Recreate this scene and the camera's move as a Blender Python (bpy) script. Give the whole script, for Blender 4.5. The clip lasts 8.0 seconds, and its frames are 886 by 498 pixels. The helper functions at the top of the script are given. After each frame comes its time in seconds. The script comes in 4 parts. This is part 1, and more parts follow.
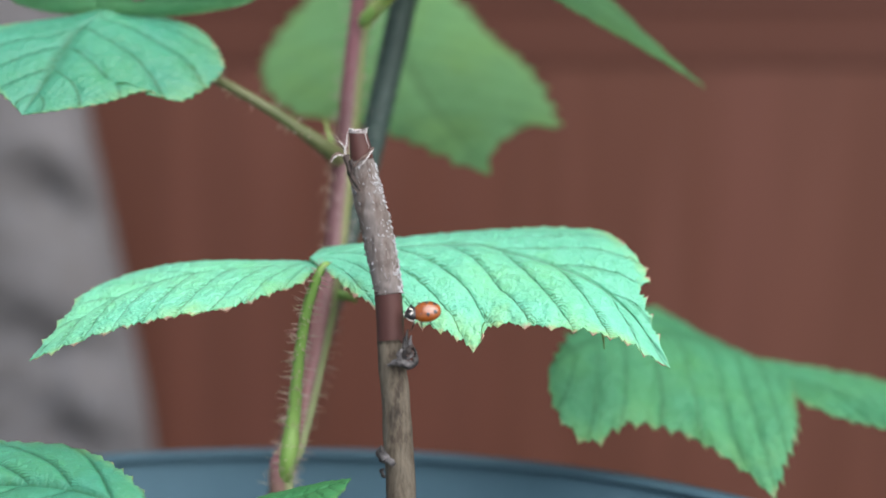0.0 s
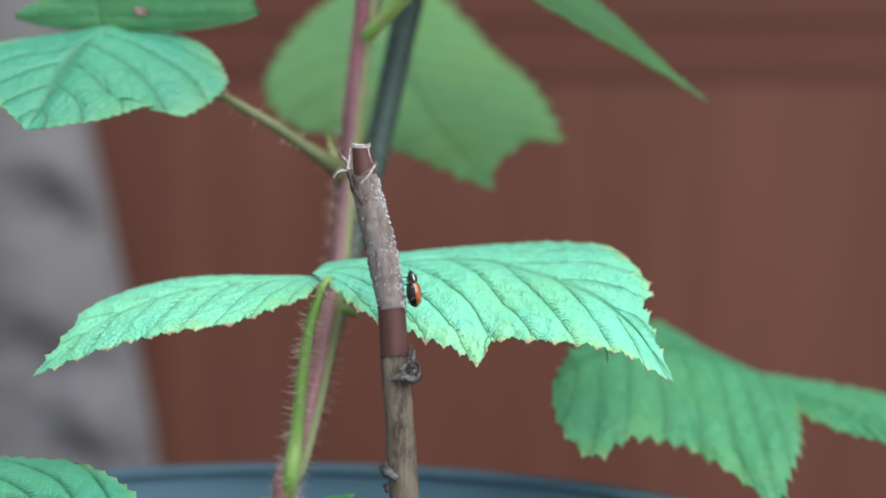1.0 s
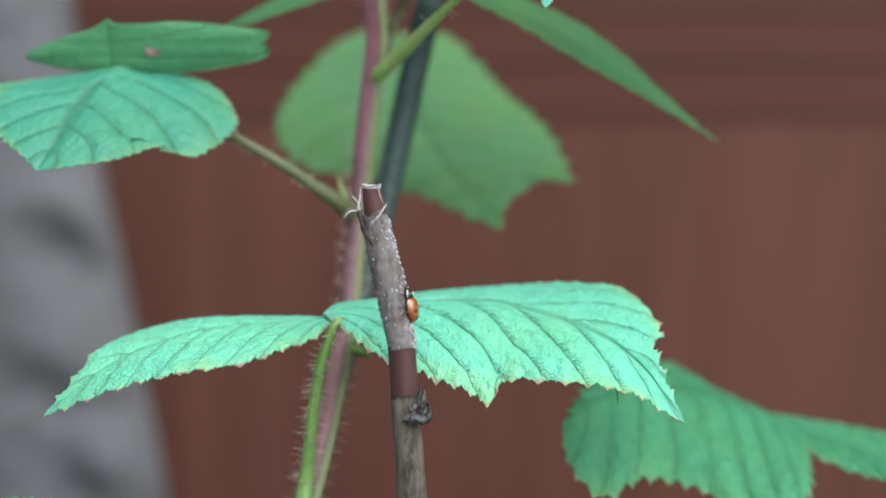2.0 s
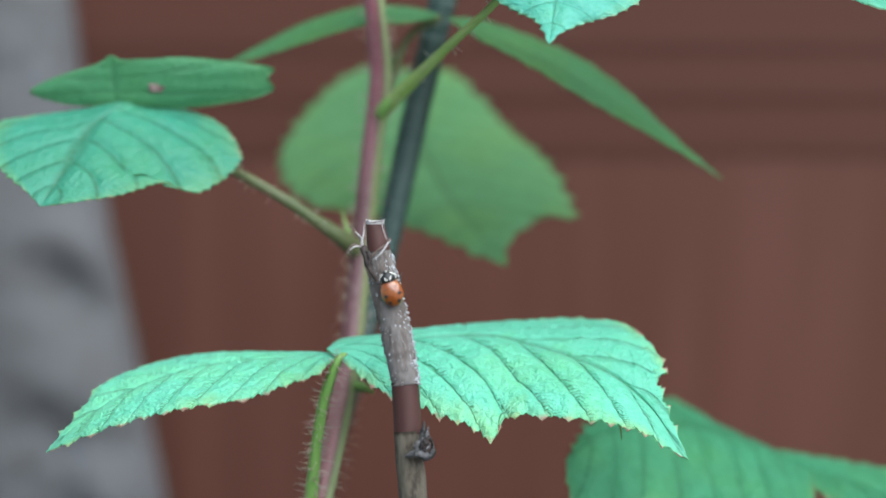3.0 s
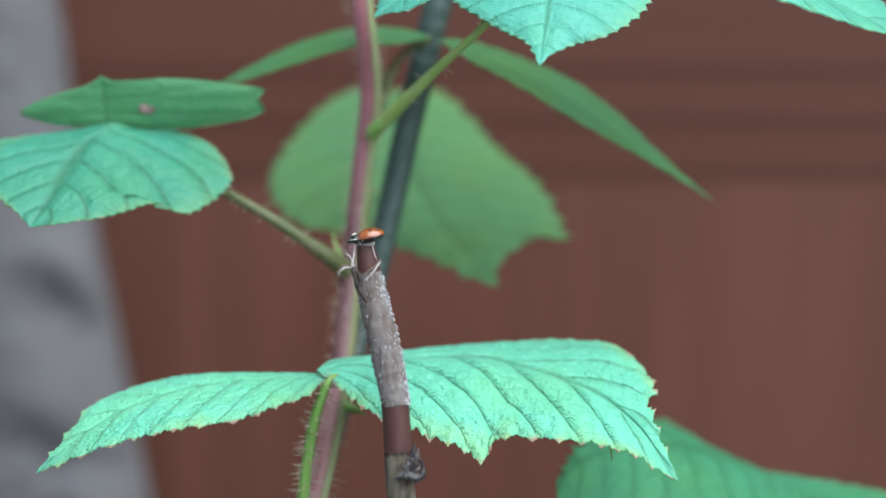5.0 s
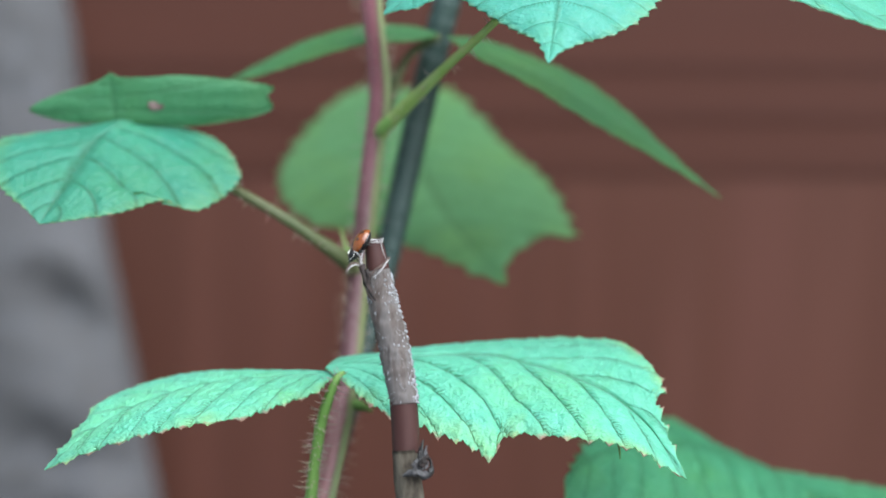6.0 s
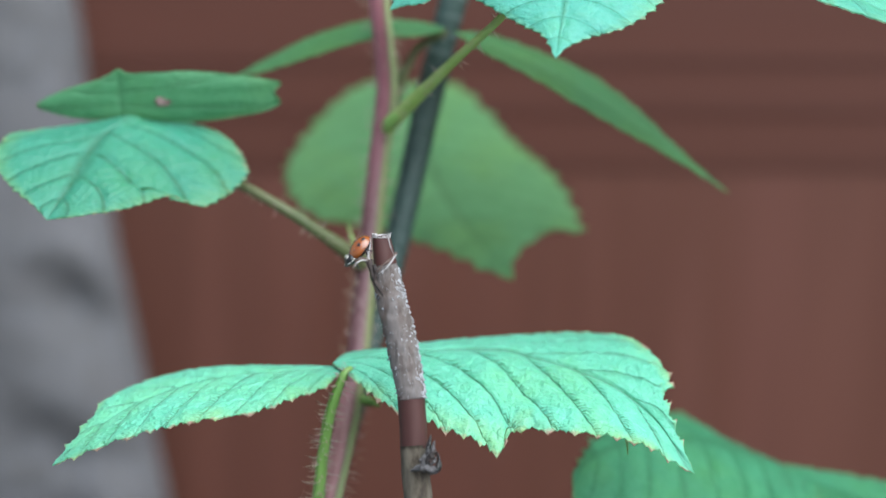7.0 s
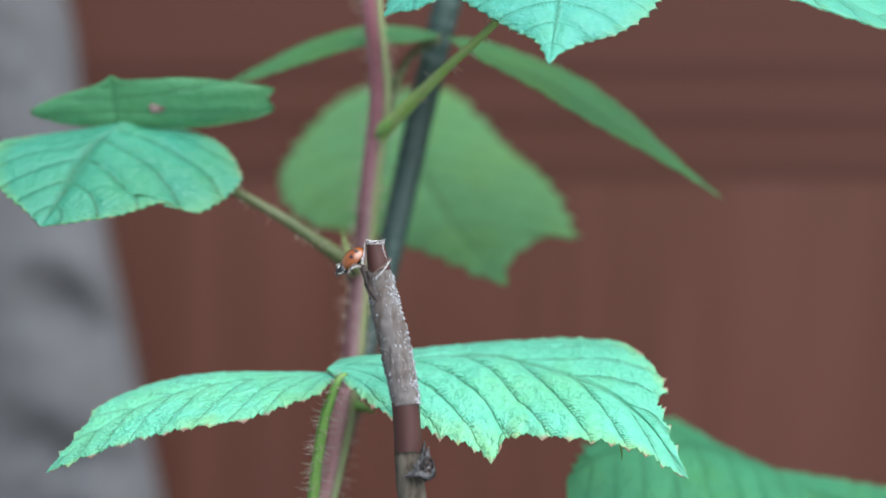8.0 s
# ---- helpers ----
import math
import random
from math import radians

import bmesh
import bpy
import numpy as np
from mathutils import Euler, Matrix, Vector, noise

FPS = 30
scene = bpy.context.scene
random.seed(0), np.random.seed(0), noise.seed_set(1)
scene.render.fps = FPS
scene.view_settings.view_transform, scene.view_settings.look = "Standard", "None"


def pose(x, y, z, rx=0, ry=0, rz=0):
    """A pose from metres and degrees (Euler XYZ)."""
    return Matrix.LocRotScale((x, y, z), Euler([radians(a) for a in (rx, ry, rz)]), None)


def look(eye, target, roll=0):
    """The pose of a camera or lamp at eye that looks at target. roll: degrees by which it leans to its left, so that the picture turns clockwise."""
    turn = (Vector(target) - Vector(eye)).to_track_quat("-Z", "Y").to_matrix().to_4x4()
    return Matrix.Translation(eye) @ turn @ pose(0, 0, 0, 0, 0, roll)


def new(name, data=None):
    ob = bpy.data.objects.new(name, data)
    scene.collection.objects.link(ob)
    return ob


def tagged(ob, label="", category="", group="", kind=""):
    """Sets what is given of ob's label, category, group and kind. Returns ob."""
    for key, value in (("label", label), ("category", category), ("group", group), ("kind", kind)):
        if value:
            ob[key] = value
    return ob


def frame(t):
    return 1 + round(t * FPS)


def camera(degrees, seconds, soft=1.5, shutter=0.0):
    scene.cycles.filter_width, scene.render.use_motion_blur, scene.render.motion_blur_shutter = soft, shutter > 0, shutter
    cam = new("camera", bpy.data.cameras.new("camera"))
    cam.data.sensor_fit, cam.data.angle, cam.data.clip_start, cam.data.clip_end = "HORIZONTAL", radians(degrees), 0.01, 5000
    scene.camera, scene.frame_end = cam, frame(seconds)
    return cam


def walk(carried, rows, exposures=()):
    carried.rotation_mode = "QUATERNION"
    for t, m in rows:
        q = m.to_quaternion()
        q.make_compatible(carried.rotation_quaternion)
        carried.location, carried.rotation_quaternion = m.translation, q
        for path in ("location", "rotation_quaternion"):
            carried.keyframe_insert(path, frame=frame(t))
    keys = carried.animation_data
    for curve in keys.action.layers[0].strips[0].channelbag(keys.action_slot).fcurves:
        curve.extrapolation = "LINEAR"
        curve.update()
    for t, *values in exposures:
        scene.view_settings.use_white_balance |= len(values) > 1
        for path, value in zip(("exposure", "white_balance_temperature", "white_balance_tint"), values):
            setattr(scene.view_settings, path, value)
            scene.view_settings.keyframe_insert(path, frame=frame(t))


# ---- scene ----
# A cut cane and a raspberry plant in a pot before a stained wooden door; a ladybird climbs the cane.
cam = camera(20.0, 8.0, soft=1.5)
cam.data.dof.use_dof = True
cam.data.dof.focus_distance = 0.488
cam.data.dof.aperture_fstop = 5.9
EYE = (0.0, -0.4747, 0.4437)
# seconds, and how far the camera has tilted up, turned left and rolled, in degrees
TURNS = [
    (0.0, 0.000, 0.000, 0.000),
    (0.5, 0.072, 0.038, -0.034),
    (1.0, 0.337, 0.073, -0.096),
    (1.5, 0.817, 0.190, -0.167),
    (1.7, 0.988, 0.274, -0.150),
    (2.8, 1.953, 0.340, -0.054),
    (3.0, 2.075, 0.388, -0.037),
    (3.5, 2.290, 0.371, -0.001),
    (4.0, 2.414, 0.272, -0.093),
    (4.5, 2.513, 0.179, -0.027),
    (4.7, 2.558, 0.145, -0.006),
    (5.8, 2.539, 0.322, 0.106),
    (6.0, 2.505, 0.357, 0.127),
    (6.5, 2.423, 0.497, 0.022),
    (7.0, 2.393, 0.529, 0.031),
    (7.5, 2.447, 0.445, -0.061),
    (8.0, 2.530, 0.395, -0.087),
]
walk(cam, [(t, pose(*EYE, 80) @ pose(0, 0, 0, up, left, roll)) for t, up, left, roll in TURNS],
     exposures=[(0.0, 1.02, 6450, 11), (1.0, 1.00, 6250, 9), (1.5, 0.97, 6150, 7), (3.0, 0.93, 5850, 2), (4.5, 0.98, 5900, 4), (8.0, 0.98, 5900, 5)])

# ---- daylight: an overcast sky with a wide, weak sun ----
world = bpy.data.worlds.new("sky")
scene.world = world
world.use_nodes = True
sky = world.node_tree.nodes.new("ShaderNodeTexSky")
sky.sky_type = "NISHITA"
sky.sun_disc = False
sky.sun_elevation, sky.sun_rotation = radians(53), radians(142)
sky.air_density, sky.dust_density = 1.0, 3.0
background = world.node_tree.nodes["Background"]
background.inputs["Strength"].default_value = 0.075
world.node_tree.links.new(sky.outputs[0], background.inputs["Color"])
sun = new("sun", bpy.data.lights.new("sun", "SUN"))
sun.data.energy, sun.data.angle, sun.data.color = 3.4, radians(85), (1.0, 0.99, 0.97)
sun.matrix_world = look((1.05, -1.35, 2.3), (0, 0, 0))


# ---- materials ----
class Nodes:
    """A small writer of shader nodes."""

    def __init__(self, name):
        self.material = bpy.data.materials.new(name)
        self.material.use_nodes = True
        self.tree = self.material.node_tree
        self.bsdf = self.tree.nodes["Principled BSDF"]
        self.out = self.tree.nodes["Material Output"]

    def add(self, kind, **inputs):
        node = self.tree.nodes.new("ShaderNode" + kind)
        for key, value in inputs.items():
            self.put(node.inputs[key.replace("_", " ")], value)
        return node

    def put(self, socket, value):
        if hasattr(value, "is_linked"):
            self.tree.links.new(value, socket)
        else:
            socket.default_value = value

    def math(self, operation, a, b=0.0, clamp=False):
        node = self.tree.nodes.new("ShaderNodeMath")
        node.operation, node.use_clamp = operation, clamp
        self.put(node.inputs[0], a), self.put(node.inputs[1], b)
        return node.outputs[0]

    def ramp(self, value, *stops):
        node = self.tree.nodes.new("ShaderNodeValToRGB")
        while len(node.color_ramp.elements) < len(stops):
            node.color_ramp.elements.new(0.5)
        for element, (place, colour) in zip(node.color_ramp.elements, stops):
            element.position, element.color = place, colour if len(colour) == 4 else (*colour, 1)
        self.put(node.inputs[0], value)
        return node.outputs[0]

    def grey(self, value, low, high):
        node = self.tree.nodes.new("ShaderNodeMapRange")
        self.put(node.inputs[0], value)
        node.inputs[1].default_value, node.inputs[2].default_value = low, high
        return node.outputs[0]

    def mix(self, factor, a, b, blend="MIX"):
        node = self.tree.nodes.new("ShaderNodeMix")
        node.data_type, node.blend_type = "RGBA", blend
        self.put(node.inputs[0], factor), self.put(node.inputs[6], a), self.put(node.inputs[7], b)
        return node.outputs[2]

    def noise(self, scale, detail=4.0, rough=0.55, stretch=None, space="Object"):
        place = self.tree.nodes.new("ShaderNodeTexCoord").outputs[space]
        if stretch:
            mapping = self.add("Mapping", Vector=place)
            mapping.inputs["Scale"].default_value = stretch
            place = mapping.outputs[0]
        return self.add("TexNoise", Vector=place, Scale=scale, Detail=detail, Roughness=rough).outputs[0]

    def uv(self):
        split = self.add("SeparateXYZ", Vector=self.tree.nodes.new("ShaderNodeTexCoord").outputs["UV"])
        return split.outputs[0], split.outputs[1]

    def bump(self, height, strength, distance):
        return self.add("Bump", Strength=strength, Distance=distance, Height=height).outputs[0]

    def end(self, **inputs):
        for key, value in inputs.items():
            self.put(self.bsdf.inputs[key.replace("_", " ")], value)
        return self.material


VEINS, SLANT = 9.0, 0.22


def leaf_material(name, young, old, dry, sheen=0.34, through_light=0.30, rough=0.5, gloss=0.42, lines=0.85, down=0.0, width=1.0):
    """A leaf blade: uv x runs from base to tip, uv y from margin over the midrib (0.5) to margin."""
    n = Nodes(name)
    along, across = n.uv()
    out = n.math("MULTIPLY", n.math("ABSOLUTE", n.math("SUBTRACT", across, 0.5)), 2.0)
    phase = n.math("MULTIPLY", n.math("SUBTRACT", along, n.math("MULTIPLY", out, SLANT)), VEINS)
    near = n.math("ABSOLUTE", n.math("SUBTRACT", n.math("FRACT", n.math("ADD", phase, 0.5)), 0.5))
    wobble = n.noise(260.0, 3.0)
    vein = n.math("SUBTRACT", 1.0, n.grey(n.math("ADD", near, n.math("MULTIPLY", wobble, 0.03)), 0.014 * width, 0.05 * width), clamp=True)
    midrib = n.math("SUBTRACT", 1.0, n.grey(out, 0.0, 0.05 * width), clamp=True)
    vein = n.math("MAXIMUM", vein, midrib)
    patch = n.noise(70.0, 5.0, 0.6)
    shade = n.mix(n.grey(patch, 0.3, 0.7), young, old)
    shade = n.mix(n.math("MULTIPLY", n.grey(n.noise(55.0, 3.0), 0.46, 0.66), 0.55), shade, (young[0] * 1.25, young[1] * 1.0, young[2] * 0.62, 1))
    kind = n.add("ObjectInfo").outputs["Random"]
    shade = n.mix(n.math("MULTIPLY", kind, 0.25), shade, old)
    # vein green, darkened further for shade in the grooves
    shade = n.mix(n.math("MULTIPLY", vein, lines), shade, (old[0] * 0.42, old[1] * 0.50, old[2] * 0.38, 1))
    # fine net of smallest veins
    net = n.tree.nodes.new("ShaderNodeTexVoronoi")
    net.feature = "DISTANCE_TO_EDGE"
    warp = n.add("TexNoise", Vector=n.tree.nodes.new("ShaderNodeTexCoord").outputs["Object"], Scale=600.0, Detail=2.0).outputs["Color"]
    push = n.add("VectorMath", Vector=warp)
    push.operation = "MULTIPLY_ADD"
    push.inputs[1].default_value = (0.0022, 0.0022, 0.0022)
    n.put(push.inputs[2], n.tree.nodes.new("ShaderNodeTexCoord").outputs["Object"])
    n.put(net.inputs["Vector"], push.outputs[0])
    net.inputs["Scale"].default_value = 850.0
    thread = n.math("SUBTRACT", 1.0, n.grey(net.outputs["Distance"], 0.0, 0.22), clamp=True)
    mottle = n.grey(n.noise(520.0, 4.0, 0.7), 0.35, 0.7)
    shade = n.mix(n.math("MULTIPLY", thread, 0.10), shade, (old[0] * 0.75, old[1] * 0.72, old[2] * 0.6, 1))
    shade = n.mix(n.math("MULTIPLY", mottle, 0.45), shade, (young[0] * 1.35, young[1] * 1.12, young[2] * 1.2, 1))
    # short close cross veins on side veins' tipward flanks, their wrinkle shade painted in
    wave = n.math("ADD", n.math("MULTIPLY", out, 150.0), n.math("MULTIPLY", n.noise(150.0, 2.0), 14.0))
    side = n.math("FRACT", phase)
    length = n.math("ADD", 0.10, n.math("MULTIPLY", n.noise(240.0, 2.0), 0.36))
    reach = n.math("SUBTRACT", 1.0, n.math("DIVIDE", side, length), clamp=True)
    tick = n.math("MULTIPLY", n.grey(n.math("SINE", wave), 0.0, 0.9), reach)
    tick = n.math("MULTIPLY", tick, n.grey(n.noise(130.0, 2.0), 0.36, 0.56))
    shade = n.mix(n.math("MULTIPLY", tick, 0.85 * lines), shade, (old[0] * 0.55, old[1] * 0.58, old[2] * 0.42, 1))
    # yellowing and dry brown along the margin
    ragged = n.math("ADD", out, n.math("MULTIPLY", n.math("SUBTRACT", n.noise(330.0, 3.0), 0.5), 0.16))
    pale = n.math("MULTIPLY", n.grey(ragged, 0.72, 1.0), n.grey(n.noise(95.0, 3.0), 0.3, 0.6))
    shade = n.mix(n.math("MULTIPLY", pale, 0.55 * dry), shade, (0.36, 0.54, 0.14, 1))
    shade = n.mix(n.math("MULTIPLY", n.grey(ragged, 0.94, 1.01), 0.6 * dry), shade, (0.42, 0.46, 0.16, 1))
    blotch = n.math("MULTIPLY", n.grey(ragged, 0.945, 0.985), n.grey(n.noise(150.0, 2.0), 0.35, 0.47))
    shade = n.mix(n.math("MULTIPLY", blotch, dry), shade, (0.36, 0.22, 0.17, 1))
    swell = n.math("POWER", n.grey(net.outputs["Distance"], 0.0, 0.42), 0.6)
    relief = n.math("ADD", n.math("MULTIPLY", swell, 0.34), n.math("MULTIPLY", n.noise(800.0, 4.0), 1.1))
    relief = n.math("SUBTRACT", relief, n.math("MULTIPLY", n.math("MAXIMUM", tick, n.math("MULTIPLY", vein, 0.7)), 1.1))
    normal = n.bump(relief, rough, 0.0005)
    n.end(Base_Color=shade, Roughness=n.math("ADD", sheen, n.math("MULTIPLY", patch, 0.15)), Normal=normal)
    n.bsdf.inputs["Specular IOR Level"].default_value = gloss
    n.bsdf.inputs["Sheen Weight"].default_value = down
    n.bsdf.inputs["Sheen Roughness"].default_value = 0.45
    n.bsdf.inputs["Sheen Tint"].default_value = (0.75, 1.0, 0.92, 1)
    glow = n.add("BsdfTranslucent", Color=n.mix(1.0, shade, (1.5, 1.35, 0.55, 1), "MULTIPLY"), Normal=normal)
    both = n.add("MixShader")
    both.inputs[0].default_value = through_light
    n.tree.links.new(n.bsdf.outputs[0], both.inputs[1])
    n.tree.links.new(glow.outputs[0], both.inputs[2])
    n.tree.links.new(both.outputs[0], n.out.inputs["Surface"])
    return n.material


# Greens set leaf by leaf: brightly lit leaves lighter, LEAF_SHADE darker, in the colour.
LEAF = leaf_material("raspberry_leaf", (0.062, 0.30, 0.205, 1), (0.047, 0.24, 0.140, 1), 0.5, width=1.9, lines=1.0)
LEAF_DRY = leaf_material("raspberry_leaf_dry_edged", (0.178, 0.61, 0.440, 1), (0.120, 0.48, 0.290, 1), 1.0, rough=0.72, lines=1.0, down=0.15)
LEAF_YOUNG = leaf_material("raspberry_leaf_young", (0.118, 0.46, 0.37, 1), (0.088, 0.38, 0.26, 1), 0.4, width=1.0, rough=0.5)
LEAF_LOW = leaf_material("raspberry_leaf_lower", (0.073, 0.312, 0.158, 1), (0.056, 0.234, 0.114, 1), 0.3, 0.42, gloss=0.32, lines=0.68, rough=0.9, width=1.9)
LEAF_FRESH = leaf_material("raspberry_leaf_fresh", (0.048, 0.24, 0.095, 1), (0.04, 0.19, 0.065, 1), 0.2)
# darker copy: the turned-away leaflet's shade is in its colour
LEAF_SHADE = leaf_material("raspberry_leaf_shaded", (0.070, 0.260, 0.115, 1), (0.060, 0.216, 0.087, 1), 0.2, 0.45, lines=0.4)
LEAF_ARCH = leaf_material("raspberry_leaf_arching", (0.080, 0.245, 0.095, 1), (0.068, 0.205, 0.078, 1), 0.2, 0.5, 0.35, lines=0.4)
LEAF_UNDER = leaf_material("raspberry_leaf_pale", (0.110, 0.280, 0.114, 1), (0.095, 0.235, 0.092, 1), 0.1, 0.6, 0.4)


def stem_material():
    n = Nodes("raspberry_stem")
    along, around = n.uv()
    side = n.math("ADD", around, n.math("MULTIPLY", n.math("SUBTRACT", n.noise(90.0, 3.0), 0.5), 0.10))
    red = n.ramp(side, (0.0, (0.20, 0.25, 0.09)), (0.20, (0.12, 0.15, 0.06)), (0.36, (0.078, 0.033, 0.035)), (0.79, (0.100, 0.040, 0.045)),
                 (0.87, (0.16, 0.19, 0.07)), (1.0, (0.15, 0.19, 0.06)))
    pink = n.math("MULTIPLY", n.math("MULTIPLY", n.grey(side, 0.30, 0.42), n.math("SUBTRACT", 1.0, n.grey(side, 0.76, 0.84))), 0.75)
    # upper and lower stretches lightened; the dark middle is shade put into the colour
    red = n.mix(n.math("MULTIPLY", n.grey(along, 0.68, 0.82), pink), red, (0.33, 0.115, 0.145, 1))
    # paler pink low down, painted to offset the big leaf's shade
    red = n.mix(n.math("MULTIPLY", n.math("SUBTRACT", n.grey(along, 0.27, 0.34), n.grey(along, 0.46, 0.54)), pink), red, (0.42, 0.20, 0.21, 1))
    red = n.mix(n.math("MULTIPLY", n.math("SUBTRACT", 1.0, n.grey(along, 0.24, 0.31)), 0.7), red, (0.20, 0.21, 0.09, 1))
    # the green stripe is lightened at both ends in the same way
    ends = n.math("MAXIMUM", n.grey(along, 0.70, 0.84), n.math("SUBTRACT", 1.0, n.grey(along, 0.46, 0.54)))
    red = n.mix(n.math("MULTIPLY", n.math("MULTIPLY", ends, n.grey(side, 0.80, 0.88)), 0.8), red, (0.32, 0.39, 0.19, 1))
    spots = n.grey(n.noise(500.0, 3.0), 0.45, 0.75)
    return n.end(Base_Color=n.mix(n.math("MULTIPLY", spots, 0.14), red, (0.35, 0.24, 0.24, 1)), Roughness=0.55,
                 Normal=n.bump(n.noise(900.0, 2.0), 0.3, 0.0003))


def stalk_material(name, *tones):
    n = Nodes(name)
    tone = n.noise(120.0, 4.0, 0.6, (1, 1, 0.2))
    return n.end(Base_Color=n.ramp(tone, *zip((0.3, 0.55, 0.75), tones)), Roughness=0.5,
                 Normal=n.bump(n.noise(800.0, 2.0), 0.25, 0.0003))


def hair_material():
    n = Nodes("pale_plant_hair")
    tone = n.add("NewGeometry").outputs["Random Per Island"]
    return n.end(Base_Color=n.ramp(tone, (0.0, (0.30, 0.33, 0.20)), (0.6, (0.42, 0.34, 0.30)), (1.0, (0.32, 0.16, 0.15))), Roughness=0.5)


def bark_material(name, light, mid, dark, streak):
    n = Nodes(name)
    grain = n.noise(420.0, 6.0, 0.65, (1, 1, streak))
    fine = n.noise(1400.0, 4.0, 0.6, (1, 1, 0.3))
    cover = n.ramp(grain, (0.30, dark), (0.46, mid), (0.62, light), (0.8, mid))
    cover = n.mix(n.grey(fine, 0.45, 0.75), cover, (light[0] * 1.15, light[1] * 1.12, light[2] * 1.1, 1))
    crack = n.grey(n.noise(420.0, 3.0, 0.6, (1, 1, 0.12)), 0.62, 0.72)
    cover = n.mix(n.math("MULTIPLY", crack, 0.7), cover, (dark[0] * 0.4, dark[1] * 0.4, dark[2] * 0.4, 1))
    height = n.math("ADD", grain, n.math("MULTIPLY", fine, 0.5))
    return n.end(Base_Color=cover, Roughness=0.85, Normal=n.bump(height, 0.8, 0.0005))


def plain_material(name, dark, light, scale, rough, bump=0.3, depth=0.0004, stretch=None, specular=0.5):
    n = Nodes(name)
    tone = n.noise(scale, 5.0, 0.6, stretch)
    n.bsdf.inputs["Specular IOR Level"].default_value = specular
    return n.end(Base_Color=n.ramp(tone, (0.3, dark), (0.7, light)), Roughness=rough,
                 Normal=n.bump(n.noise(scale * 3, 4.0, 0.6, stretch), bump, depth))


def door_material(name, grow, tone, warm=1.0):
    n = Nodes(name)
    broad = n.noise(26.0 if grow == 2 else 7.0, 3.0, 0.5, tuple(0.10 if k == grow else 1.0 for k in range(3)))
    grain = n.noise(128.0, 5.0, 0.6, tuple(0.05 if k == grow else 1.0 for k in range(3)))
    streak = n.noise(46.0 if grow == 2 else 9.0, 2.0, 0.5, tuple(0.09 if k == grow else 1.0 for k in range(3)))
    colour = n.ramp(broad, (0.30, (0.063, 0.0194, 0.0104)), (0.50, (0.071, 0.0224, 0.0124)), (0.70, (0.084, 0.028, 0.0178)))
    colour = n.mix(n.math("MULTIPLY", n.grey(grain, 0.45, 0.75), 0.32), colour, (0.054, 0.0175, 0.011, 1))
    colour = n.mix(n.math("MULTIPLY", n.grey(streak, 0.50, 0.70), 0.28 if grow == 2 else 0.2), colour, (0.128, 0.049, 0.035, 1))
    colour = n.mix(1.0, colour, (tone * warm, tone, tone / warm, 1), "MULTIPLY")
    n.bsdf.inputs["Specular IOR Level"].default_value = 0.32
    return n.end(Base_Color=colour, Roughness=n.math("ADD", 0.46, n.math("MULTIPLY", grain, 0.2)), Normal=n.bump(grain, 0.25, 0.0008))


def stone_material():
    n = Nodes("rough_grey_stone")
    broad = n.noise(18.0, 5.0, 0.6)
    fine = n.noise(160.0, 5.0, 0.65)
    colour = n.ramp(broad, (0.30, (0.086, 0.084, 0.088)), (0.55, (0.112, 0.111, 0.119)), (0.75, (0.142, 0.142, 0.155)))
    colour = n.mix(n.grey(fine, 0.4, 0.8), colour, (0.085, 0.079, 0.078, 1))
    return n.end(Base_Color=colour, Roughness=0.9, Normal=n.bump(fine, 0.6, 0.002))


STEM, HAIR = stem_material(), hair_material()
STALK = stalk_material("green_leaf_stalk", (0.12, 0.25, 0.045), (0.17, 0.30, 0.07), (0.20, 0.28, 0.09))
STALK_RED = stalk_material("olive_leaf_stalk", (0.070, 0.090, 0.030), (0.095, 0.105, 0.042), (0.16, 0.092, 0.068))
STALK_OLIVE = stalk_material("pale_olive_leaf_stalk", (0.25, 0.37, 0.08), (0.30, 0.40, 0.12), (0.36, 0.30, 0.17))
BARK = bark_material("grey_flaking_bark", (0.148, 0.134, 0.130), (0.094, 0.072, 0.063), (0.040, 0.025, 0.018), 0.13)
BARK_OLD = bark_material("brown_striped_bark", (0.098, 0.084, 0.062), (0.046, 0.034, 0.022), (0.014, 0.009, 0.006), 0.22)
BARE = plain_material("bare_maroon_wood", (0.047, 0.017, 0.015), (0.066, 0.026, 0.022), 300.0, 0.6, 0.2, 0.0002, (1, 1, 0.15), 0.3)
PITH = plain_material("white_torn_fibre", (0.19, 0.165, 0.155), (0.54, 0.53, 0.53), 900.0, 0.8)
FLECK = plain_material("pale_bark_fleck", (0.40, 0.41, 0.44), (0.66, 0.68, 0.72), 1500.0, 0.8)
FIBRE = plain_material("dry_brown_fibre", (0.04, 0.022, 0.017), (0.15, 0.105, 0.085), 500.0, 0.8)
BARK_DARK = plain_material("dark_curled_bark", (0.006, 0.004, 0.003), (0.040, 0.023, 0.019), 500.0, 0.7)
SPOT = plain_material("dry_leaf_spot", (0.05, 0.025, 0.022), (0.30, 0.22, 0.20), 700.0, 0.9)
KNOB = plain_material("dark_dead_bud", (0.004, 0.003, 0.003), (0.030, 0.027, 0.027), 520.0, 0.4, 0.8, 0.0005)
SCAR = plain_material("grey_bud_scar", (0.014, 0.012, 0.012), (0.135, 0.128, 0.132), 520.0, 0.6, 0.8, 0.0005)
STAKE = plain_material("grey_green_coated_stake", (0.022, 0.047, 0.041), (0.037, 0.067, 0.058), 120.0, 0.55, 0.4, 0.0005, (1, 1, 3.0))
